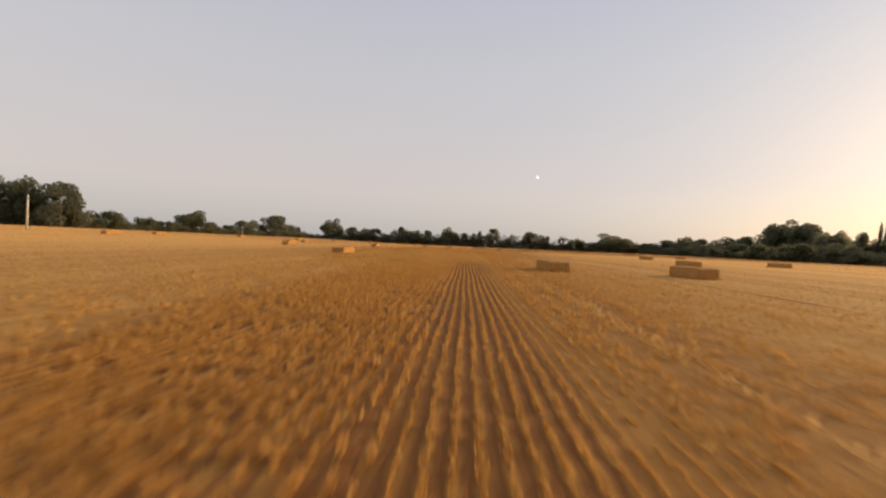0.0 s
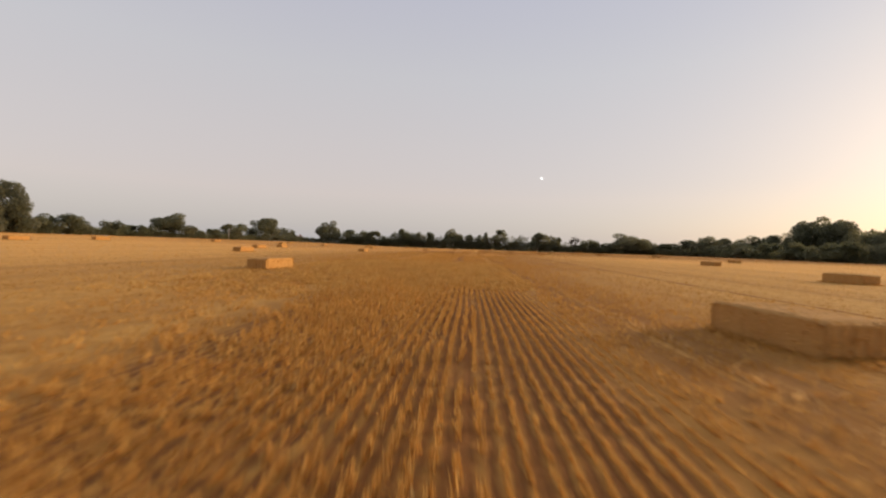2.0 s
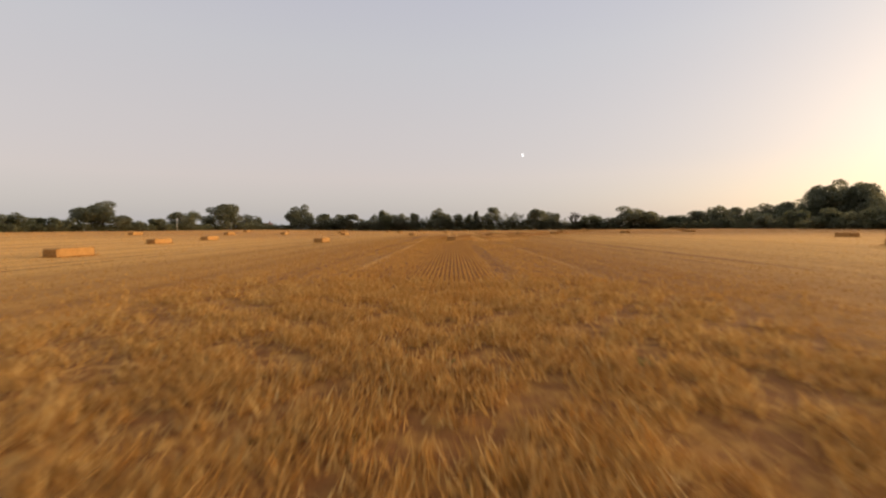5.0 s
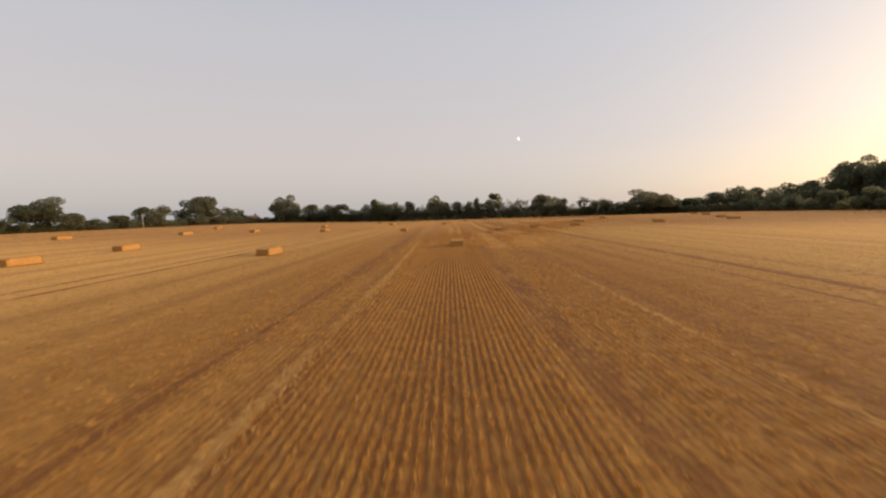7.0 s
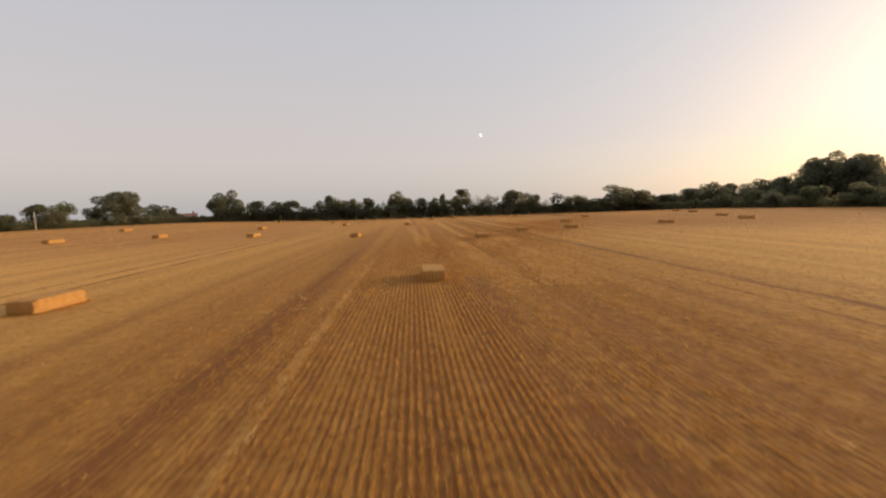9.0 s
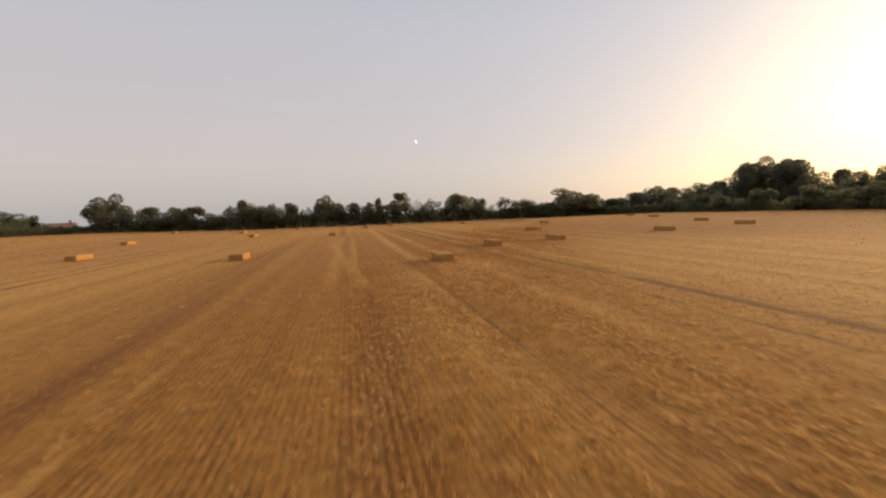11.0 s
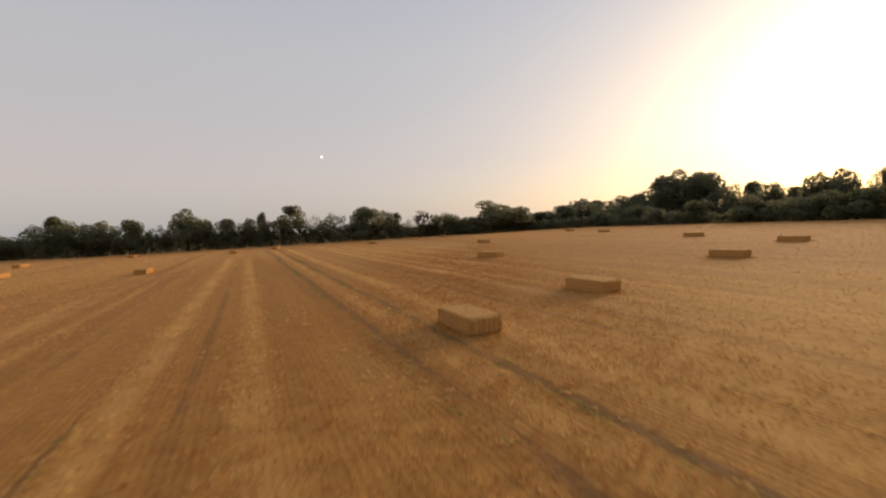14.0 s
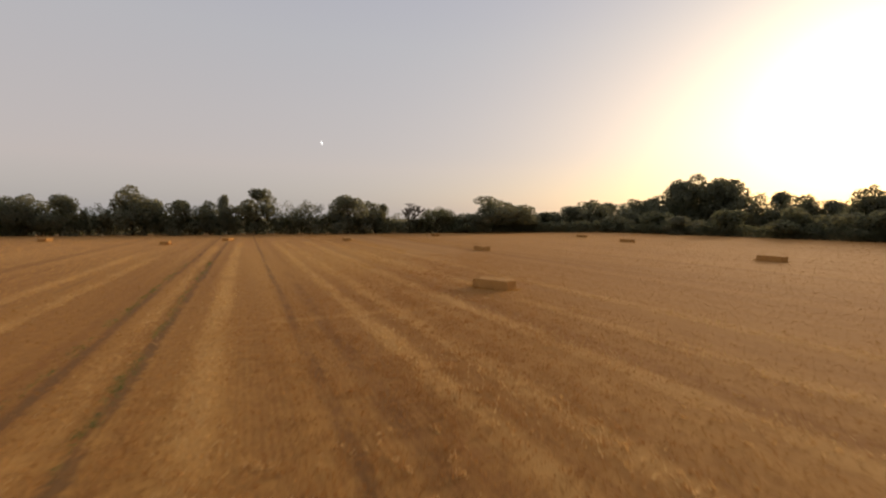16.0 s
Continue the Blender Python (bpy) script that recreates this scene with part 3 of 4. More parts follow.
def weeds():
    """Small green plants left standing in the wheel tracks."""
    rng = np.random.default_rng(23)
    xs, ys = [], []
    for at, y0, y1, n in ((5.5, 118, 190, 150), (7.5, 118, 190, 150), (-1.5, 106, 136, 24), (-9, 31, 47, 8), (-4.5, 30, 46, 8)):
        cy = rng.uniform(y0, y1, n)
        cx = at + rng.normal(0, 0.09 if at > -3 else 1.6, n)
        k = 16
        size = np.repeat(rng.uniform(0.04, 0.10, n), k)
        xs.append(np.repeat(cx, k) + rng.normal(0, 1, n * k) * size)
        ys.append(np.repeat(cy, k) + rng.normal(0, 3.5, n * k) * size)
    x, y = np.concatenate(xs), np.concatenate(ys)
    v = blades(rng, x, y, rng.uniform(0.03, 0.10, len(x)), rng.uniform(0.015, 0.035, len(x)), 0.7)
    me = mesh_arrays("weeds", v, np.arange(len(v)), 3, M_WEED)
    tagged(new("weeds", me), "low green weeds growing in the wheel tracks", "weeds", kind="stuff")


stubble()
row_tufts()
weeds()
far_stubble()
tangled_straw()
straw_swath()

# ---- bales ----
BALE_W, BALE_L, BALE_H = 1.20, 2.45, 0.62


def bale_body(seed):
    """A pressed block: six strings pull it into lengthwise ridges, the flakes swell a little along it."""
    rng = random.Random(seed)
    section = []
    # a closed outline, x and z, as (place along a side, side)
    w, h = BALE_W / 2, BALE_H / 2
    steps_x, steps_z = 48, 10
    for i in range(steps_x):
        section.append((-w + 2 * w * i / steps_x, h, 0))
    for i in range(steps_z):
        section.append((w, h - 2 * h * i / steps_z, 1))
    for i in range(steps_x):
        section.append((w - 2 * w * i / steps_x, -h, 2))
    for i in range(steps_z):
        section.append((-w, -h + 2 * h * i / steps_z, 3))
    rings = 27
    verts, faces = [], []
    flake = [rng.uniform(-0.02, 0.02) for _ in range(rings)]
    n = len(section)

    def ridge(x):
        return 0.036 * (abs(math.sin((x / BALE_W + 0.5) * math.pi * 6 + math.pi / 2)) ** 0.6 - 0.75)

    for j in range(rings):
        y = -BALE_L / 2 + BALE_L * j / (rings - 1)
        end = min(j, rings - 1 - j)
        pull = {0: 0.05, 1: 0.015}.get(end, 0.0)
        for x, z, side in section:
            r = noise.noise((x * 3 + seed, y * 4, z * 3)) * 0.018 + flake[j] * 0.7
            ox, oz = 0.0, 0.0
            if side in (0, 2):
                oz = (1 if side == 0 else -1) * (0.03 * ridge(x) + 0.9 * r - pull)
                if w - abs(x) < 0.05:
                    oz -= (1 if side == 0 else -1) * 0.03
            else:
                ox = (1 if side == 1 else -1) * (r + 0.006 * math.sin(y * 40 + seed) - pull)
            verts.append((x + ox, y + noise.noise((x * 5, z * 5, seed + j)) * 0.012, z + oz + h))
    for j in range(rings - 1):
        for i in range(n):
            i2 = (i + 1) % n
            faces.append((j * n + i, j * n + i2, (j + 1) * n + i2, (j + 1) * n + i))
    # lumpy ends, ridged like the top
    for sign, ring in ((-1, 0), (1, rings - 1)):
        cols, rows = steps_x, steps_z
        base = len(verts)
        for b in range(1, rows):
            for a in range(1, cols):
                x, z = -w + 2 * w * a / cols, -h + 2 * h * b / rows
                y = sign * (BALE_L / 2 + ridge(x) * 1.3 + noise.noise((x * 4, z * 4, seed + sign)) * 0.03 + 0.02)
                verts.append((x, y, z + h))

        def at(a, b):
            if b == rows:
                return ring * n + (a if a < cols else cols)
            if b == 0:
                return ring * n + cols + rows + (cols - a)
            if a == cols:
                return ring * n + cols + (rows - b)
            if a == 0:
                return ring * n + (2 * cols + rows + b) % n
            return base + (b - 1) * (cols - 1) + a - 1

        for b in range(rows):
            for a in range(cols):
                quad = (at(a, b), at(a + 1, b), at(a + 1, b + 1), at(a, b + 1))
                faces.append(quad if sign < 0 else quad[::-1])
    return mesh_of("bale_body", verts, faces, M_BALE, True)


def twine_mesh(x):
    w, h, r = BALE_L / 2 + 0.012, BALE_H, 0.007
    pts = [(x, -w, 0.03), (x, -w, h * 0.5), (x, -w + 0.03, h - 0.03), (x, -w * 0.5, h - 0.007), (x, 0, h - 0.012), (x, w * 0.5, h - 0.007),
           (x, w - 0.03, h - 0.03), (x, w, h * 0.5), (x, w, 0.03)]
    v, f = tube(pts, [r] * len(pts), 5)
    return mesh_of("twine", v, f, M_TWINE)


def loose_mesh(seed):
    rng = np.random.default_rng(seed)
    n = 700
    face = rng.choice(5, n, p=[0.26, 0.26, 0.2, 0.2, 0.08])
    x, y, z = (rng.uniform(-s, s, n) for s in (BALE_W / 2, BALE_L / 2, BALE_H / 2))
    x = np.where(face == 0, -BALE_W / 2, np.where(face == 1, BALE_W / 2, x))
    y = np.where(face == 2, -BALE_L / 2 - 0.03, np.where(face == 3, BALE_L / 2 + 0.03, y))
    z = np.where(face == 4, BALE_H / 2, z)
    p = np.stack([x, y, z + BALE_H / 2], 1)
    out = np.stack([np.where(face == 0, -1, np.where(face == 1, 1, 0)), np.where(face == 2, -1, np.where(face == 3, 1, 0)), np.where(face == 4, 1, 0)], 1)
    tip = p + out * rng.uniform(0.01, 0.07, (n, 1)) + rng.normal(0, 0.05, (n, 3))
    tip[:, 2] = np.maximum(tip[:, 2], 0.02)
    side = rng.normal(0, 0.008, (n, 3))
    v = np.stack([p - side, p + side, tip], 1).reshape(-1, 3)
    # straw fallen round the foot
    m = 1100
    a = rng.uniform(0, 2 * np.pi, m)
    r = 0.9 + 0.5 * rng.uniform(0, 1, m) ** 1.6
    fx, fy = np.cos(a) * r * BALE_W * 0.62, np.sin(a) * r * BALE_L * 0.55
    v = np.concatenate([v, blades(rng, fx, fy, rng.uniform(0.04, 0.16, m), rng.uniform(0.02, 0.05, m), 1.0, grade=False)])
    return mesh_arrays("loose_straw", v, np.arange(len(v)), 3, M_STUB)


def straw_bale(seed):
    root = new("straw_bale")
    part_of("bale_body", bale_body(seed), root)
    for k in range(6):
        part_of("twine", twine_mesh((k + 0.5) / 6 * BALE_W - BALE_W / 2), root, "thin baler twine")
    part_of("loose_straw", loose_mesh(seed), root, "wispy loose straw")
    return tagged(root, "large rectangular straw bale tied with twine on stubble", "straw bale", "bales on the field")


def bales():
    near = [(2.65, 22.6, -7), (-14.2, 37.9, 10), (10.2, 21.6, -8), (20.6, 42.8, -8), (-6.47, 98.85, 0), (0.97, 128.1, -1), (8.75, 139.0, -1), (17.5, 142.2, -4), (36.1, 147.0, -6), (25.1, 165.0, -28),
            (-23.3, 95.2, 5), (-15.8, 139.3, 3), (-33.9, 149.1, 8), (-8.7, 181.9, 6)]
    east = [(39.2, 56.3, -10), (29.3, 74.4, -6), (47.6, 100.1, 4), (41.1, 194.3, 0), (54.7, 151.9, -8), (62.5, 168.7, 3), (86.4, 223.6, 0), (78.8, 202.8, -5), (28.8, 226.0, 2), (54.4, 241.0, 0), (7.7, 233.2, 20)]
    west = [(-32.5, 68.7, 10), (-41.3, 90.4, 8), (-43.3, 104.4, 3), (-25.4, 193.6, 12), (-43.2, 180.7, 5), (-60.3, 142.7, 9), (-50.6, 152.2, 2), (-70.5, 89.0, 12), (-65.0, 69.5, 10), (-75.9, 52.4, 8),
            (-73.2, 129.1, 6), (-1.1, 223.8, 0), (-21.5, 240.1, 4), (-33.8, 222.3, 7), (-57.0, 240.3, 0), (-75.0, 182.0, 5)]
    kinds = [straw_bale(s) for s in (1, 4, 7)]
    for i, (x, y, turn) in enumerate(near + east + west):
        m = pose(x, y, float(rise(x, y)) - 0.012, 0, 0, -turn)
        if i < len(kinds):
            kinds[i].matrix_basis = m
        else:
            copy_thing(kinds[i % len(kinds)], m)


bales()


# ---- trees ----
def lobes_of(rng, style):
    """Balls of foliage in a crown one high and one wide: middle and radius."""
    out = []
    if style == "oak":
        for _ in range(26):
            a, r = rng.uniform(0, 2 * np.pi), 0.40 * math.sqrt(rng.uniform(0, 1))
            top = 0.82 - 0.26 * (r / 0.4) ** 2
            out.append((r * math.cos(a), r * math.sin(a), top - 0.52 * rng.uniform(0, 1) ** 1.7, rng.uniform(0.10, 0.16)))
        out.append((rng.uniform(-0.15, 0.15), 0, 0.84, 0.13))
    elif style == "dome":
        for _ in range(34):
            a, r = rng.uniform(0, 2 * np.pi), 0.40 * math.sqrt(rng.uniform(0, 1))
            top = 0.84 - 0.24 * (r / 0.40) ** 3
            out.append((r * math.cos(a), r * math.sin(a), top - 0.66 * rng.uniform(0, 1) ** 1.6, rng.uniform(0.11, 0.17)))
    elif style == "broken":
        # a tall crown with holes, its top leaning to one side
        for _ in range(17):
            a, r = rng.uniform(0, 2 * np.pi), rng.uniform(0.12, 0.36)
            z = rng.uniform(0.15, 0.72)
            out.append((r * math.cos(a), r * math.sin(a), z, rng.uniform(0.08, 0.13)))
        for _ in range(7):
            out.append((rng.uniform(-0.05, 0.3), rng.uniform(-0.15, 0.15), rng.uniform(0.72, 0.90), rng.uniform(0.08, 0.12)))
        for _ in range(4):
            out.append((rng.uniform(-0.45, -0.3), rng.uniform(-0.1, 0.1), rng.uniform(0.5, 0.66), 0.07))
    elif style == "sparse":
        for _ in range(26):
            a, r = rng.uniform(0, 2 * np.pi), 0.42 * math.sqrt(rng.uniform(0, 1))
            out.append((r * math.cos(a), r * math.sin(a), rng.uniform(0.12, 0.88 - 0.6 * r), rng.uniform(0.10, 0.16)))
    elif style == "bush":
        for _ in range(18):
            a, r = rng.uniform(0, 2 * np.pi), 0.40 * math.sqrt(rng.uniform(0, 1))
            out.append((r * math.cos(a), r * math.sin(a), rng.uniform(0.10, 0.80 - 0.5 * r), rng.uniform(0.12, 0.2)))
    elif style == "spire":
        for k in range(30):
            z = 0.06 + 0.86 * k / 29
            r = 0.26 * (1 - z) ** 0.9
            a = rng.uniform(0, 2 * np.pi)
            out.append((r * math.cos(a), r * math.sin(a), z, 0.045 + 0.12 * (1 - z) ** 0.8))
    return out


def crown_mesh(name, seed, style, count, leaf, mat):
    rng = np.random.default_rng(seed)
    lobes = lobes_of(rng, style)
    weight = np.array([b[3] ** 2 for b in lobes])
    pick = rng.choice(len(lobes), count, p=weight / weight.sum())
    b = np.array(lobes)[pick]
    d = rng.normal(0, 1, (count, 3))
    d /= np.linalg.norm(d, axis=1, keepdims=True)
    rad = b[:, 3:4] * rng.uniform(0.55, 1.12, (count, 1)) ** 0.6
    p = b[:, :3] + d * rad
    wide = np.percentile(np.hypot(p[:, 0], p[:, 1]), 97) * 2
    p[:, :2] /= wide
    p[:, 2] *= 0.98 / np.percentile(p[:, 2], 99.5)
    lobes = [(x / wide, y / wide, z, r) for x, y, z, r in lobes]
    p[:, 2] = np.maximum(p[:, 2], 0.015)
    nrm = d + rng.normal(0, 0.7, (count, 3))
    nrm /= np.linalg.norm(nrm, axis=1, keepdims=True)
    u = np.cross(nrm, rng.normal(0, 1, (count, 3)))
    u /= np.linalg.norm(u, axis=1, keepdims=True)
    v = np.cross(nrm, u)
    s = leaf * rng.uniform(0.6, 1.3, (count, 1))
    bend = nrm * s * 0.35
    quad = np.stack([p - u * s, p - v * s * 0.7 + bend, p + u * s, p + v * s * 0.7 + bend], 1).reshape(-1, 3)
    return mesh_arrays(name, quad, np.arange(len(quad)), 4, mat), lobes


def trunk_mesh(seed, lobes, thick):
    rng = random.Random(seed)
    top = max(b[2] for b in lobes) * 0.8
    spine = [(0, 0, -0.02), (rng.uniform(-0.01, 0.01), 0, top * 0.3), (rng.uniform(-0.03, 0.03), rng.uniform(-0.02, 0.02), top * 0.65), (rng.uniform(-0.04, 0.04), 0, top)]
    pieces = [tube(spine, [thick, thick * 0.75, thick * 0.45, thick * 0.12], 8)]
    for x, y, z, r in lobes[:: max(1, len(lobes) // 11)]:
        z0 = min(top * 0.7, max(0.12, z * 0.55))
        k = z0 / top
        mid = (x * 0.45, y * 0.45, z0 + (z - z0) * 0.62)
        pieces.append(tube([(0, 0, z0), mid, (x, y, z)], [thick * (0.62 - 0.35 * k), thick * 0.28, thick * 0.06], 5))
    v, f = joined(pieces)
    return mesh_of("trunk", v, f, M_BARK, True)


def tree(name, label, category, seed, style, count, leaf, mat, thick, group):
    root = new(name)
    crown, lobes = crown_mesh("crown", seed, style, count, leaf, mat)
    part_of("trunk", trunk_mesh(seed, lobes, thick), root, "dark bark trunk and limbs")
    part_of("crown", crown, root)
    return tagged(root, label, category, group)


LINE = "trees round the field"


def bare_tree():
    """A dead tree: a forked trunk and thin upright twigs with no leaves."""
    rng = random.Random(91)
    pieces = []

    def branch(base, way, length, thick, depth):
        tip = base + way * length
        bend = base.lerp(tip, 0.5) + Vector((rng.uniform(-1, 1), rng.uniform(-1, 1), 0.3)) * length * 0.07
        pieces.append(tube([base, bend, tip], [thick, thick * 0.8, thick * 0.5], 6))
        if depth:
            for k in range(4):
                side = Vector((rng.uniform(-1, 1), rng.uniform(-1, 1), rng.uniform(0.0, 0.8))).normalized()
                branch(base.lerp(tip, rng.uniform(0.5, 1.0)), (way + side).normalized(), length * rng.uniform(0.5, 0.75), max(thick * 0.55, 0.008), depth - 1)

    branch(Vector((0, 0, -0.02)), Vector((0.05, 0, 1)), 0.42, 0.036, 4)
    v, f = joined(pieces)
    top, side = max(p.z for p in v), 2 * max(abs(p.x) for p in v)
    root = new("dead_tree")
    part_of("trunk", mesh_of("trunk", [(p.x / side, p.y / side, p.z / top) for p in v], f, M_BARK, True), root, "bare grey trunk and twigs")
    return tagged(root, "bare leafless dead tree standing in the hedge", "tree", LINE)


KINDS = {
    "o": [tree("oak_tree", "broad dark green oak with a lobed crown", "tree", s, "oak", 9000, 0.021, M_LEAF, 0.030, LINE) for s in (3, 14)],
    "d": [tree("field_maple", "dense rounded dark green hedgerow tree", "tree", s, "dome", 6500, 0.023, M_LEAF, 0.028, LINE) for s in (21, 22)],
    "k": [tree("ash_tree", "tall ash with a broken leaning crown", "tree", s, "broken", 5200, 0.021, M_LEAF, 0.030, LINE) for s in (31,)],
    "w": [tree("willow_tree", "pale grey-green willow with soft foliage", "tree", s, "dome", 6000, 0.023, M_LEAF_PALE, 0.026, LINE) for s in (41,)],
    "s": [tree("dead_topped_tree", "thin half-bare hedgerow tree with sparse leaves", "tree", s, "sparse", 3000, 0.020, M_LEAF, 0.022, LINE) for s in (51, 53)],
    "b": [tree("hawthorn_bush", "bushy green hawthorn growing down to the ground", "bush", s, "bush", 3400, 0.036, M_LEAF_BUSH, 0.020, LINE) for s in (61, 62, 63)],
    "p": [tree("poplar_tree", "narrow pointed poplar at the wood's edge", "tree", s, "spire", 5000, 0.024, M_LEAF_DARK, 0.022, LINE) for s in (71, 72)],
    "x": [bare_tree()],
}
used = {k: 0 for k in KINDS}


def plant(kind, x, y, high, wide):
    made = KINDS[kind]
    i = used[kind]
    used[kind] += 1
    m = pose(x, y, float(rise(x, y)), 0, 0, (i * 137) % 360 if kind != "k" else (i * 50) % 40)
    ob = made[i] if i < len(made) else copy_thing(made[i % len(made)], m)
    ob.matrix_basis = m @ Matrix.Diagonal((wide, wide, high, 1))
    return ob


WEST = [("d", -163.9, 108.7, 15.1, 13.3), ("o", -154.1, 109.7, 14.2, 11.2), ("d", -144, 110.8, 14.8, 12.9), ("w", -134.1, 111.5, 13.5, 12.9),
        ("d", -125.6, 112.1, 13.4, 11.9), ("o", -117.7, 112.7, 12.7, 13), ("b", -118.5, 121.6, 4.5, 8), ("b", -118.1, 128.2, 5.7, 9.5),
        ("b", -117.9, 133.7, 5.2, 6.7), ("b", -117.4, 145.2, 4.9, 6.2), ("b", -117.2, 153.2, 3.9, 8.2), ("b", -116.9, 161.5, 3.7, 8.5),
        ("o", -116.5, 173, 9.4, 16), ("b", -115.8, 186.1, 3.4, 7.4), ("b", -115.3, 197.1, 4.4, 8.3), ("d", -114.6, 210.4, 7.3, 11.1),
        ("w", -114.3, 215.4, 7.9, 7.1), ("o", -113.1, 239.8, 12, 19.6), ("d", -112.1, 259.1, 7.6, 11.9), ("b", -111.4, 271.5, 6.5, 8.8)]
NORTH_WEST = [("o", -89.9, 274.8, 13.5, 15.3), ("d", -75.8, 272.9, 8.9, 13.5), ("d", -68.6, 272, 8.5, 12.2), ("o", -60.7, 270.9, 8.8, 10.3),
              ("b", -53.3, 269.9, 5.9, 7.6), ("d", -45.5, 268.9, 10.8, 9.9), ("w", -39.4, 268.3, 9.2, 10.7), ("d", -33.7, 267.7, 9, 9.6),
              ("d", -27.7, 267.1, 9.3, 9.5), ("s", -20.5, 266.4, 7.5, 6.1)]
NORTH = [("o", -13.8, 265.7, 11.5, 12.5), ("d", -7.9, 265.1, 7.6, 6), ("d", -1.9, 264.5, 8.5, 10.5), ("d", 2.9, 264.2, 8.3, 8.2),
         ("d", 6.7, 264, 10.1, 5), ("k", 13.5, 263.6, 11.9, 12.3), ("s", 21.9, 263.2, 8.7, 9.2), ("s", 26.6, 263, 9.1, 9.7),
         ("o", 37.1, 262.5, 10.6, 14.4), ("d", 42.7, 262.2, 9.1, 8), ("d", 46.7, 262.1, 8.5, 5.7), ("s", 52, 262.1, 6.3, 8.1),
         ("x", 55.4, 262.1, 9.1, 7.0), ("b", 59.1, 262.1, 4.5, 7.3), ("w", 63.8, 262.1, 7.6, 10.9), ("w", 68.8, 262.1, 5.7, 7),
         ("o", 84.6, 262.1, 11.3, 26.2)]
NORTH_EAST = [("b", 74.1, 261.2, 3.7, 11.8), ("d", 96.9, 264.6, 7.1, 15.7), ("d", 104.5, 265.7, 6.7, 14.7), ("d", 112.1, 266.8, 6.8, 12.9),
              ("d", 121.9, 268.3, 9.1, 17.4), ("d", 134.7, 269.3, 11.5, 18.2), ("d", 146, 269.9, 11, 17.2), ("d", 158.5, 270.5, 12.4, 19.8),
              ("d", 170.4, 271.2, 13.6, 16)]
WOOD = [("d", 183.1, 274.2, 19.1, 15.2), ("o", 190.2, 271.5, 21.9, 21.5), ("o", 196.8, 266.6, 24.2, 24.3), ("o", 195.2, 256.9, 21.6, 18.5),
        ("s", 193.5, 246.4, 16.4, 14.7), ("d", 192, 236.9, 15, 15.9), ("d", 190.4, 226.9, 13, 15.4), ("d", 189.2, 219.4, 11.1, 12.8)]
EAST = [("d", 157.2, 195.8, 13.1, 9.8), ("o", 158.2, 191.2, 13.8, 12.6), ("s", 160.1, 185.9, 12.6, 6.9), ("d", 161.7, 181.7, 13.1, 8),
        ("p", 163.1, 177.7, 17, 3.1), ("p", 163.7, 176, 16.7, 2.9), ("p", 164.4, 174.2, 16.3, 2.9), ("p", 164.6, 169.4, 17.3, 8.9),
        ("d", 164.6, 172.7, 12.3, 8.6), ("d", 164.5, 164.6, 11, 8.4), ("p", 164.4, 160.3, 16.1, 5.7)]
SOUTH_EAST = [("d", 164.5, 167.2, 13.4, 13.4), ("d", 164.3, 153.5, 13.5, 13.6), ("d", 164.1, 141.5, 13.1, 12.4), ("p", 164, 135.8, 14.6, 3.9),
              ("d", 163.9, 130.2, 13, 12.7)]
EAST_EDGE = [("d", 126.6, 250.4, 5.6, 11.3), ("b", 131.2, 238.9, 7, 12.1), ("d", 128.6, 227.2, 5.5, 12.1), ("b", 131.9, 217.1, 7.1, 12),
             ("b", 131.7, 200.9, 7.3, 15.4), ("b", 132.3, 187, 6.4, 11.9), ("b", 130.2, 176.8, 7.3, 13.7), ("d", 135, 163.3, 7.3, 15.2),
             ("d", 133.1, 152.1, 6.2, 11.8), ("d", 135.7, 138.3, 5.3, 14.1), ("d", 135, 125.7, 6, 16), ("d", 135, 112.7, 6.7, 12.4),
             ("d", 137.3, 101.1, 6.5, 15.5), ("d", 134.6, 87.1, 7, 14.1), ("d", 136.5, 75.4, 6.3, 11.2), ("b", 139.8, 65.7, 7, 15.8),
             ("b", 137.6, 49.1, 7.1, 13.1)]
for row in WEST + NORTH_WEST + NORTH + NORTH_EAST + WOOD + EAST + SOUTH_EAST + EAST_EDGE:
    plant(*row)


def hedge_mesh(seed):
    """A stretch of hedge one long, one high and one deep."""
    rng = np.random.default_rng(seed)
    n = 2600
    p = np.stack([rng.uniform(-0.53, 0.53, n), rng.normal(0, 0.26, n).clip(-0.5, 0.5), rng.uniform(0, 1, n) ** 0.8], 1)
    top = 0.78 + 0.12 * np.sin(p[:, 0] * 17 + seed) + 0.10 * np.sin(p[:, 0] * 41 + 2 * seed)
    p[:, 2] = np.maximum(p[:, 2] * top, 0.02)
    nrm = rng.normal(0, 1, (n, 3))
    nrm /= np.linalg.norm(nrm, axis=1, keepdims=True)
    u = np.cross(nrm, rng.normal(0, 1, (n, 3)))
    u /= np.linalg.norm(u, axis=1, keepdims=True)
    v = np.cross(nrm, u)
    k = np.array([[1 / 16.0, 1 / 4.0, 1 / 5.0]])
    s = rng.uniform(0.18, 0.36, (n, 1))
    quad = np.stack([p - u * s * k, p - v * s * k, p + u * s * k, p + v * s * k], 1).reshape(-1, 3)
    return mesh_arrays("foliage", quad, np.arange(len(quad)), 4, M_LEAF_BUSH)


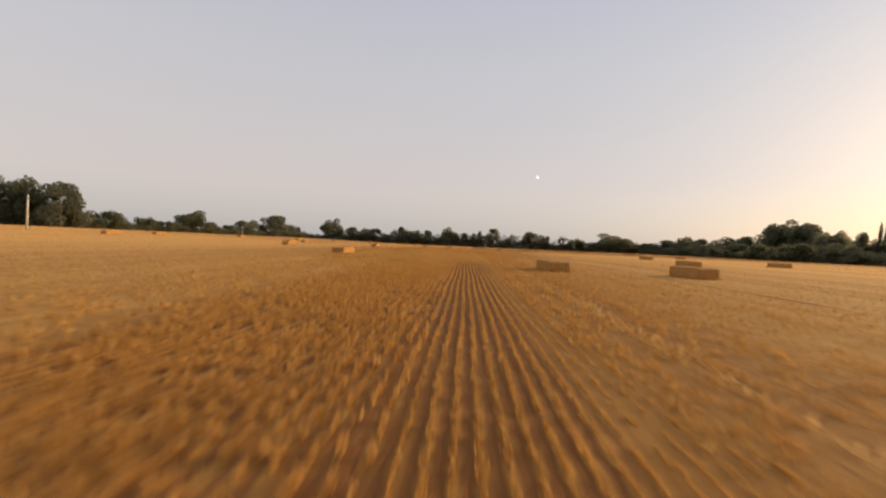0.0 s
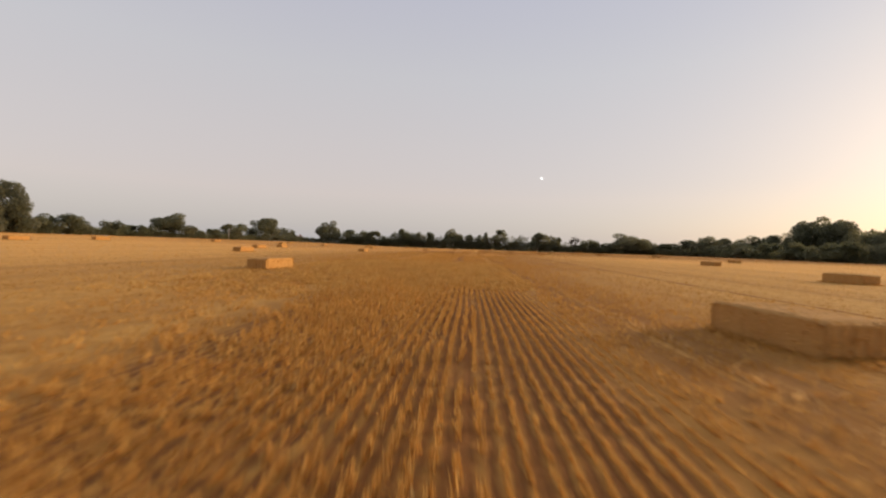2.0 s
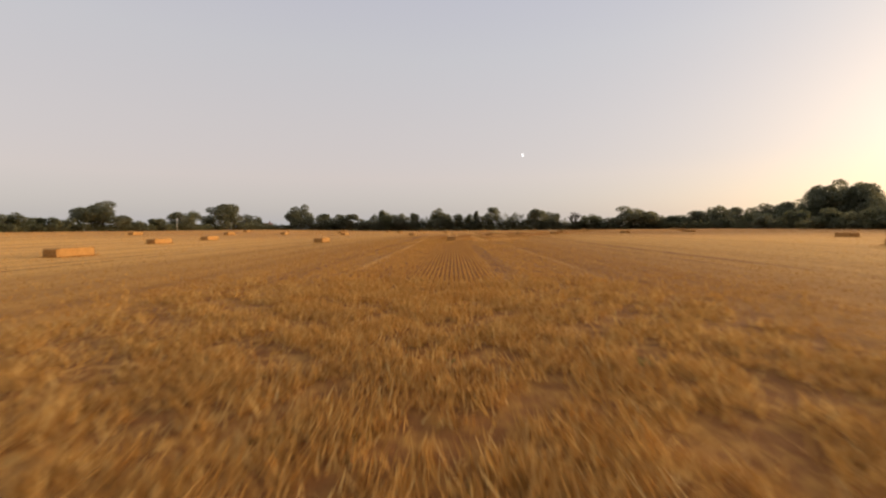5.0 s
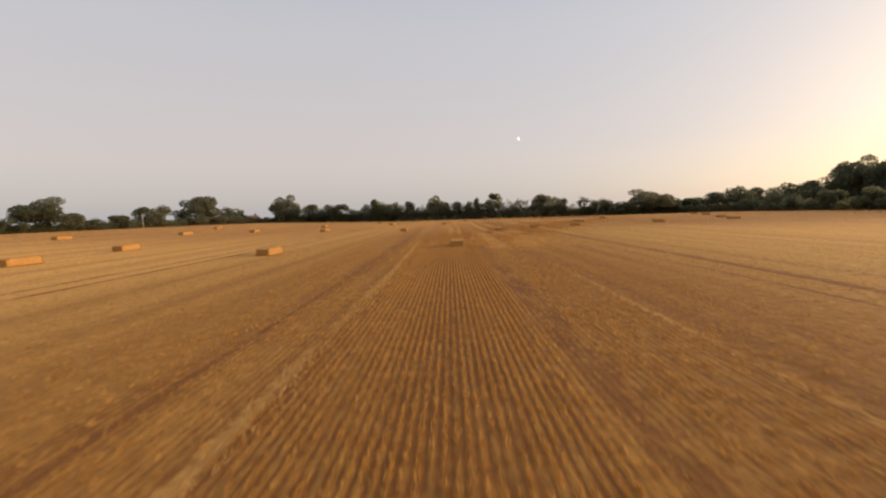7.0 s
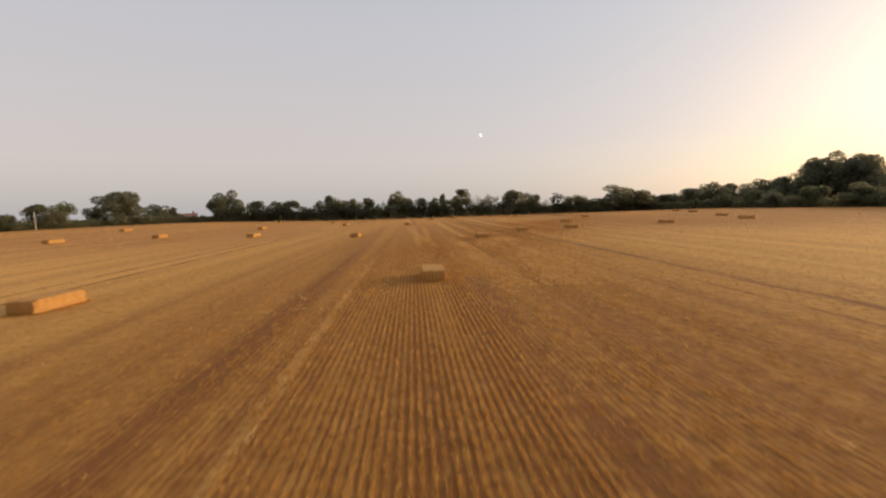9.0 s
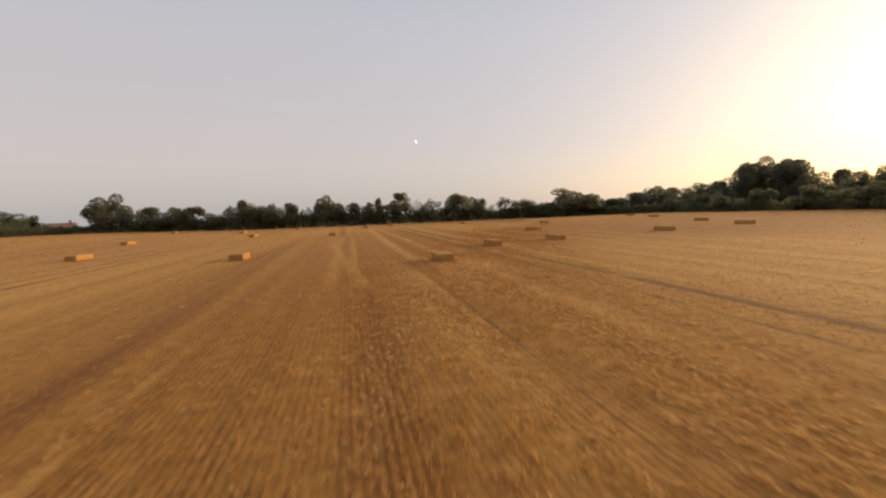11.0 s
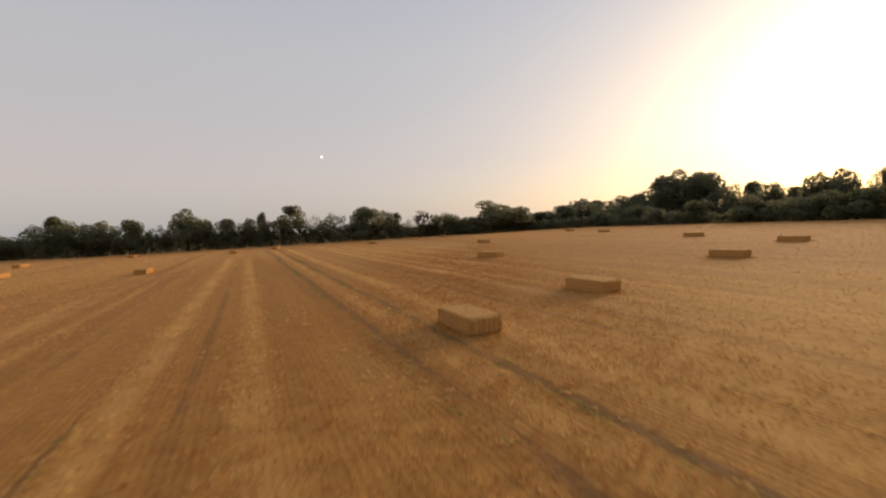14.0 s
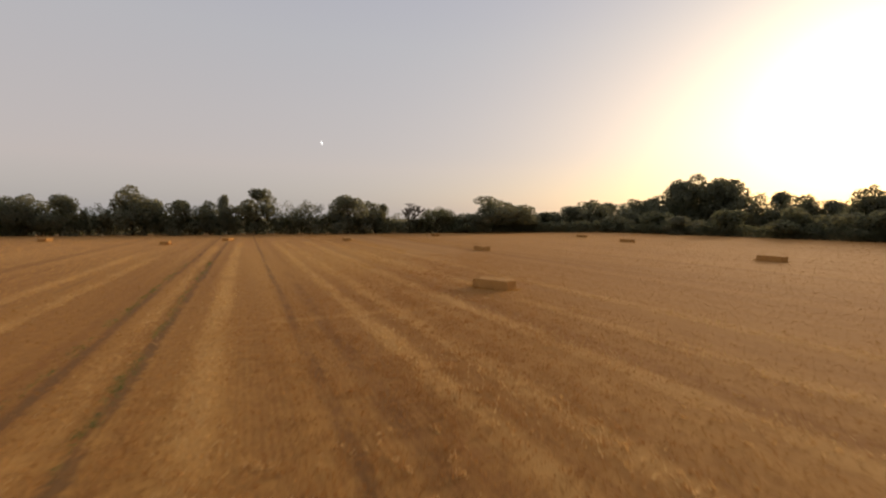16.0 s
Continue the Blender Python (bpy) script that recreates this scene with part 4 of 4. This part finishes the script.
def hedges():
    seeds = [hedge_mesh(s) for s in (1, 2, 3)]
    runs = [((-112, 114), (-172, 107), 5.0), ((-118, 114), (-117, 160), 2.5), ((-117, 160), (-113, 238), 2.6), ((-113, 238), (-95, 275), 3.2), ((-95, 275), (-45, 269), 4.6), ((-45, 269), (0, 264.5), 5.8),
            ((0, 264.5), (45, 262), 5.8), ((45, 262), (90, 262), 4.0), ((90, 262), (125, 250), 4.0), ((125, 250), (130, 190), 3.4), ((130, 190), (134, 112), 3.4), ((134, 112), (134, 40), 4.0),
            ((95, 266), (172, 272), 6.5), ((172, 272), (195, 262), 11.0), ((195, 262), (189, 218), 9.0), ((189, 218), (164, 195), 9.0), ((164, 195), (164, 120), 9.0), ((164, 120), (160, 60), 9.5)]
    count = 0
    for a, b, high in runs:
        a, b = Vector(a), Vector(b)
        n = max(1, round((b - a).length / 12))
        for i in range(n):
            mid = a.lerp(b, (i + 0.5) / n)
            root = new("hedge")
            part_of("foliage", seeds[count % 3], root)
            turn = math.atan2(b.y - a.y, b.x - a.x)
            tall = high * (0.9 + 0.2 * ((count * 7) % 5) / 4)
            root.matrix_basis = pose(mid.x, mid.y, float(rise(mid.x, mid.y)), 0, 0, math.degrees(turn)) @ Matrix.Diagonal(((b - a).length / n, 3.0, tall, 1))
            tagged(root, "overgrown dark green hedge along the field's edge", "hedge", "hedges round the field")
            count += 1


hedges()


# ---- poles ----
def utility_pole(x, y, high, arms):
    root = new("utility_pole")
    v, f = tube([(0, 0, -0.1), (0.02, 0, high * 0.5), (0.05, 0, high)], [0.17, 0.15, 0.12], 10)
    part_of("pole", mesh_of("pole", v, f, M_POLE, True), root)
    if arms:
        part_of("crossarm", mesh_of("crossarm", *box(-0.9, 0.9, -0.06, 0.06, high - 0.55, high - 0.42), M_BARK), root, "short wooden crossarm")
        for k in (-0.75, 0.75):
            v, f = tube([(k, 0, high - 0.42), (k, 0, high - 0.30), (k, 0, high - 0.22)], [0.03, 0.06, 0.03], 7)
            part_of("insulator", mesh_of("insulator", v, f, M_FRAME), root, "pale insulator")
    root.matrix_basis = pose(x, y, float(rise(x, y)), 0, 0, 30)
    return tagged(root, "pale weathered wooden utility pole beside trees", "utility pole")


utility_pole(-79.0, 68.0, 6.0, False)
utility_pole(-113.0, 204.0, 5.0, False)


# ---- farm buildings beyond the hedges ----
def gable(length, depth, eaves, ridge, over):
    """Points and faces of a roof with thickness."""
    l, d, t = length / 2 + over, depth / 2 + over, 0.18
    drop = eaves - over * (ridge - eaves) / (depth / 2)
    v = []
    for x in (-l, l):
        v += [(x, -d, drop), (x, 0, ridge), (x, d, drop), (x, d, drop + t), (x, 0, ridge + t), (x, -d, drop + t)]
    f = [tuple(range(6))[::-1], tuple(range(6, 12))] + [(i, (i + 1) % 6, (i + 1) % 6 + 6, i + 6) for i in range(6)]
    return [Vector(p) for p in v], f


def farm_building(name, label, category, x, y, turn, length, depth, eaves, ridge, wall_mat, roof_mat, windows, chimney):
    root = new(name)
    l, d = length / 2, depth / 2
    v = [Vector((sx * l, sy * d, z)) for z in (0, eaves) for sy in (-1, 1) for sx in (-1, 1)] + [Vector((-l, 0, ridge - 0.05)), Vector((l, 0, ridge - 0.05))]
    f = [(0, 1, 5, 4), (3, 2, 6, 7), (0, 4, 8, 6, 2), (1, 3, 7, 9, 5), (0, 2, 3, 1), (4, 5, 9, 8), (7, 6, 8, 9)]
    part_of("wall", mesh_of("wall", v, f, wall_mat), root)
    roof = part_of("roof", mesh_of("roof", *gable(length, depth, eaves, ridge, 0.4), roof_mat), root)
    if chimney:
        part_of("chimney", mesh_of("chimney", *box(l * 0.55, l * 0.55 + 0.9, -0.35, 0.35, ridge - 0.6, ridge + 1.3), wall_mat), roof)
    for k in range(windows):
        for z in (0.9, 3.2)[: 2 if eaves > 4.4 else 1]:
            cx = -l + length * (k + 0.5) / windows
            win = part_of("window", mesh_of("window", *joined([box(cx - 0.6, cx - 0.52, -d - 0.06, -d + 0.05, z, z + 1.2), box(cx + 0.52, cx + 0.6, -d - 0.06, -d + 0.05, z, z + 1.2),
                                                                 box(cx - 0.52, cx + 0.52, -d - 0.06, -d + 0.05, z + 1.1, z + 1.2), box(cx - 0.66, cx + 0.66, -d - 0.1, -d + 0.05, z - 0.08, z)]), M_FRAME), root, "pale painted window frame")
            part_of("pane", mesh_of("pane", *box(cx - 0.52, cx + 0.52, -d - 0.02, -d + 0.02, z, z + 1.1), M_PANE), win)
    root.matrix_basis = pose(x, y, float(rise(x, y)) - 0.05, 0, 0, turn)
    return tagged(root, label, category)


farm_building("farmhouse", "low red brick farmhouse with a brown tiled roof behind the hedge", "house", -128, 316, 24, 9.0, 7.0, 2.2, 3.9, M_BRICK, M_ROOF, 5, True)
farm_building("barn", "low brick barn with an orange tiled roof half hidden by bushes", "barn", -147, 134, 58, 13.0, 7.0, 1.9, 3.6, M_BRICK, M_ROOF, 2, False)

# ---- moon ----
def moon():
    """The lit part of the waxing moon, turned to the low sun."""
    r, far = 14.0, 4000.0
    at = Vector((1.067, 6.688, 1.09)).normalized() * far
    verts, faces = [(0, 0, 0)], []
    n = 40
    for k in range(n):
        a = 2 * math.pi * k / n
        x = math.cos(a)
        verts.append((r * (x if x > 0 else 0.25 * x), r * math.sin(a), 0))
    faces = [(0, k + 1, (k + 1) % n + 1) for k in range(n)]
    mat, g = material("moonlight")
    em = g.n("ShaderNodeEmission", i_Strength=1.6)
    spot = g.noise(g.n("ShaderNodeTexCoord").outputs["Object"], 0.12, 3.0)
    g.put(em.inputs[0], g.mix(spot, (0.85, 0.83, 0.80, 1), (1.0, 0.98, 0.95, 1)))
    g.put(g.n("ShaderNodeOutputMaterial").inputs[0], em.outputs[0])
    ob = new("moon", mesh_of("moon", verts, faces, mat))
    ob.matrix_basis = look(at, (0, 0, 3), -25)
    ob.matrix_basis = ob.matrix_basis @ pose(0, 0, 0, 0, 180, 0) @ pose(0, 0, 0, 0, 0, 180)
    return tagged(ob, "small pale waxing moon in the evening sky", "moon", kind="structure")


moon()
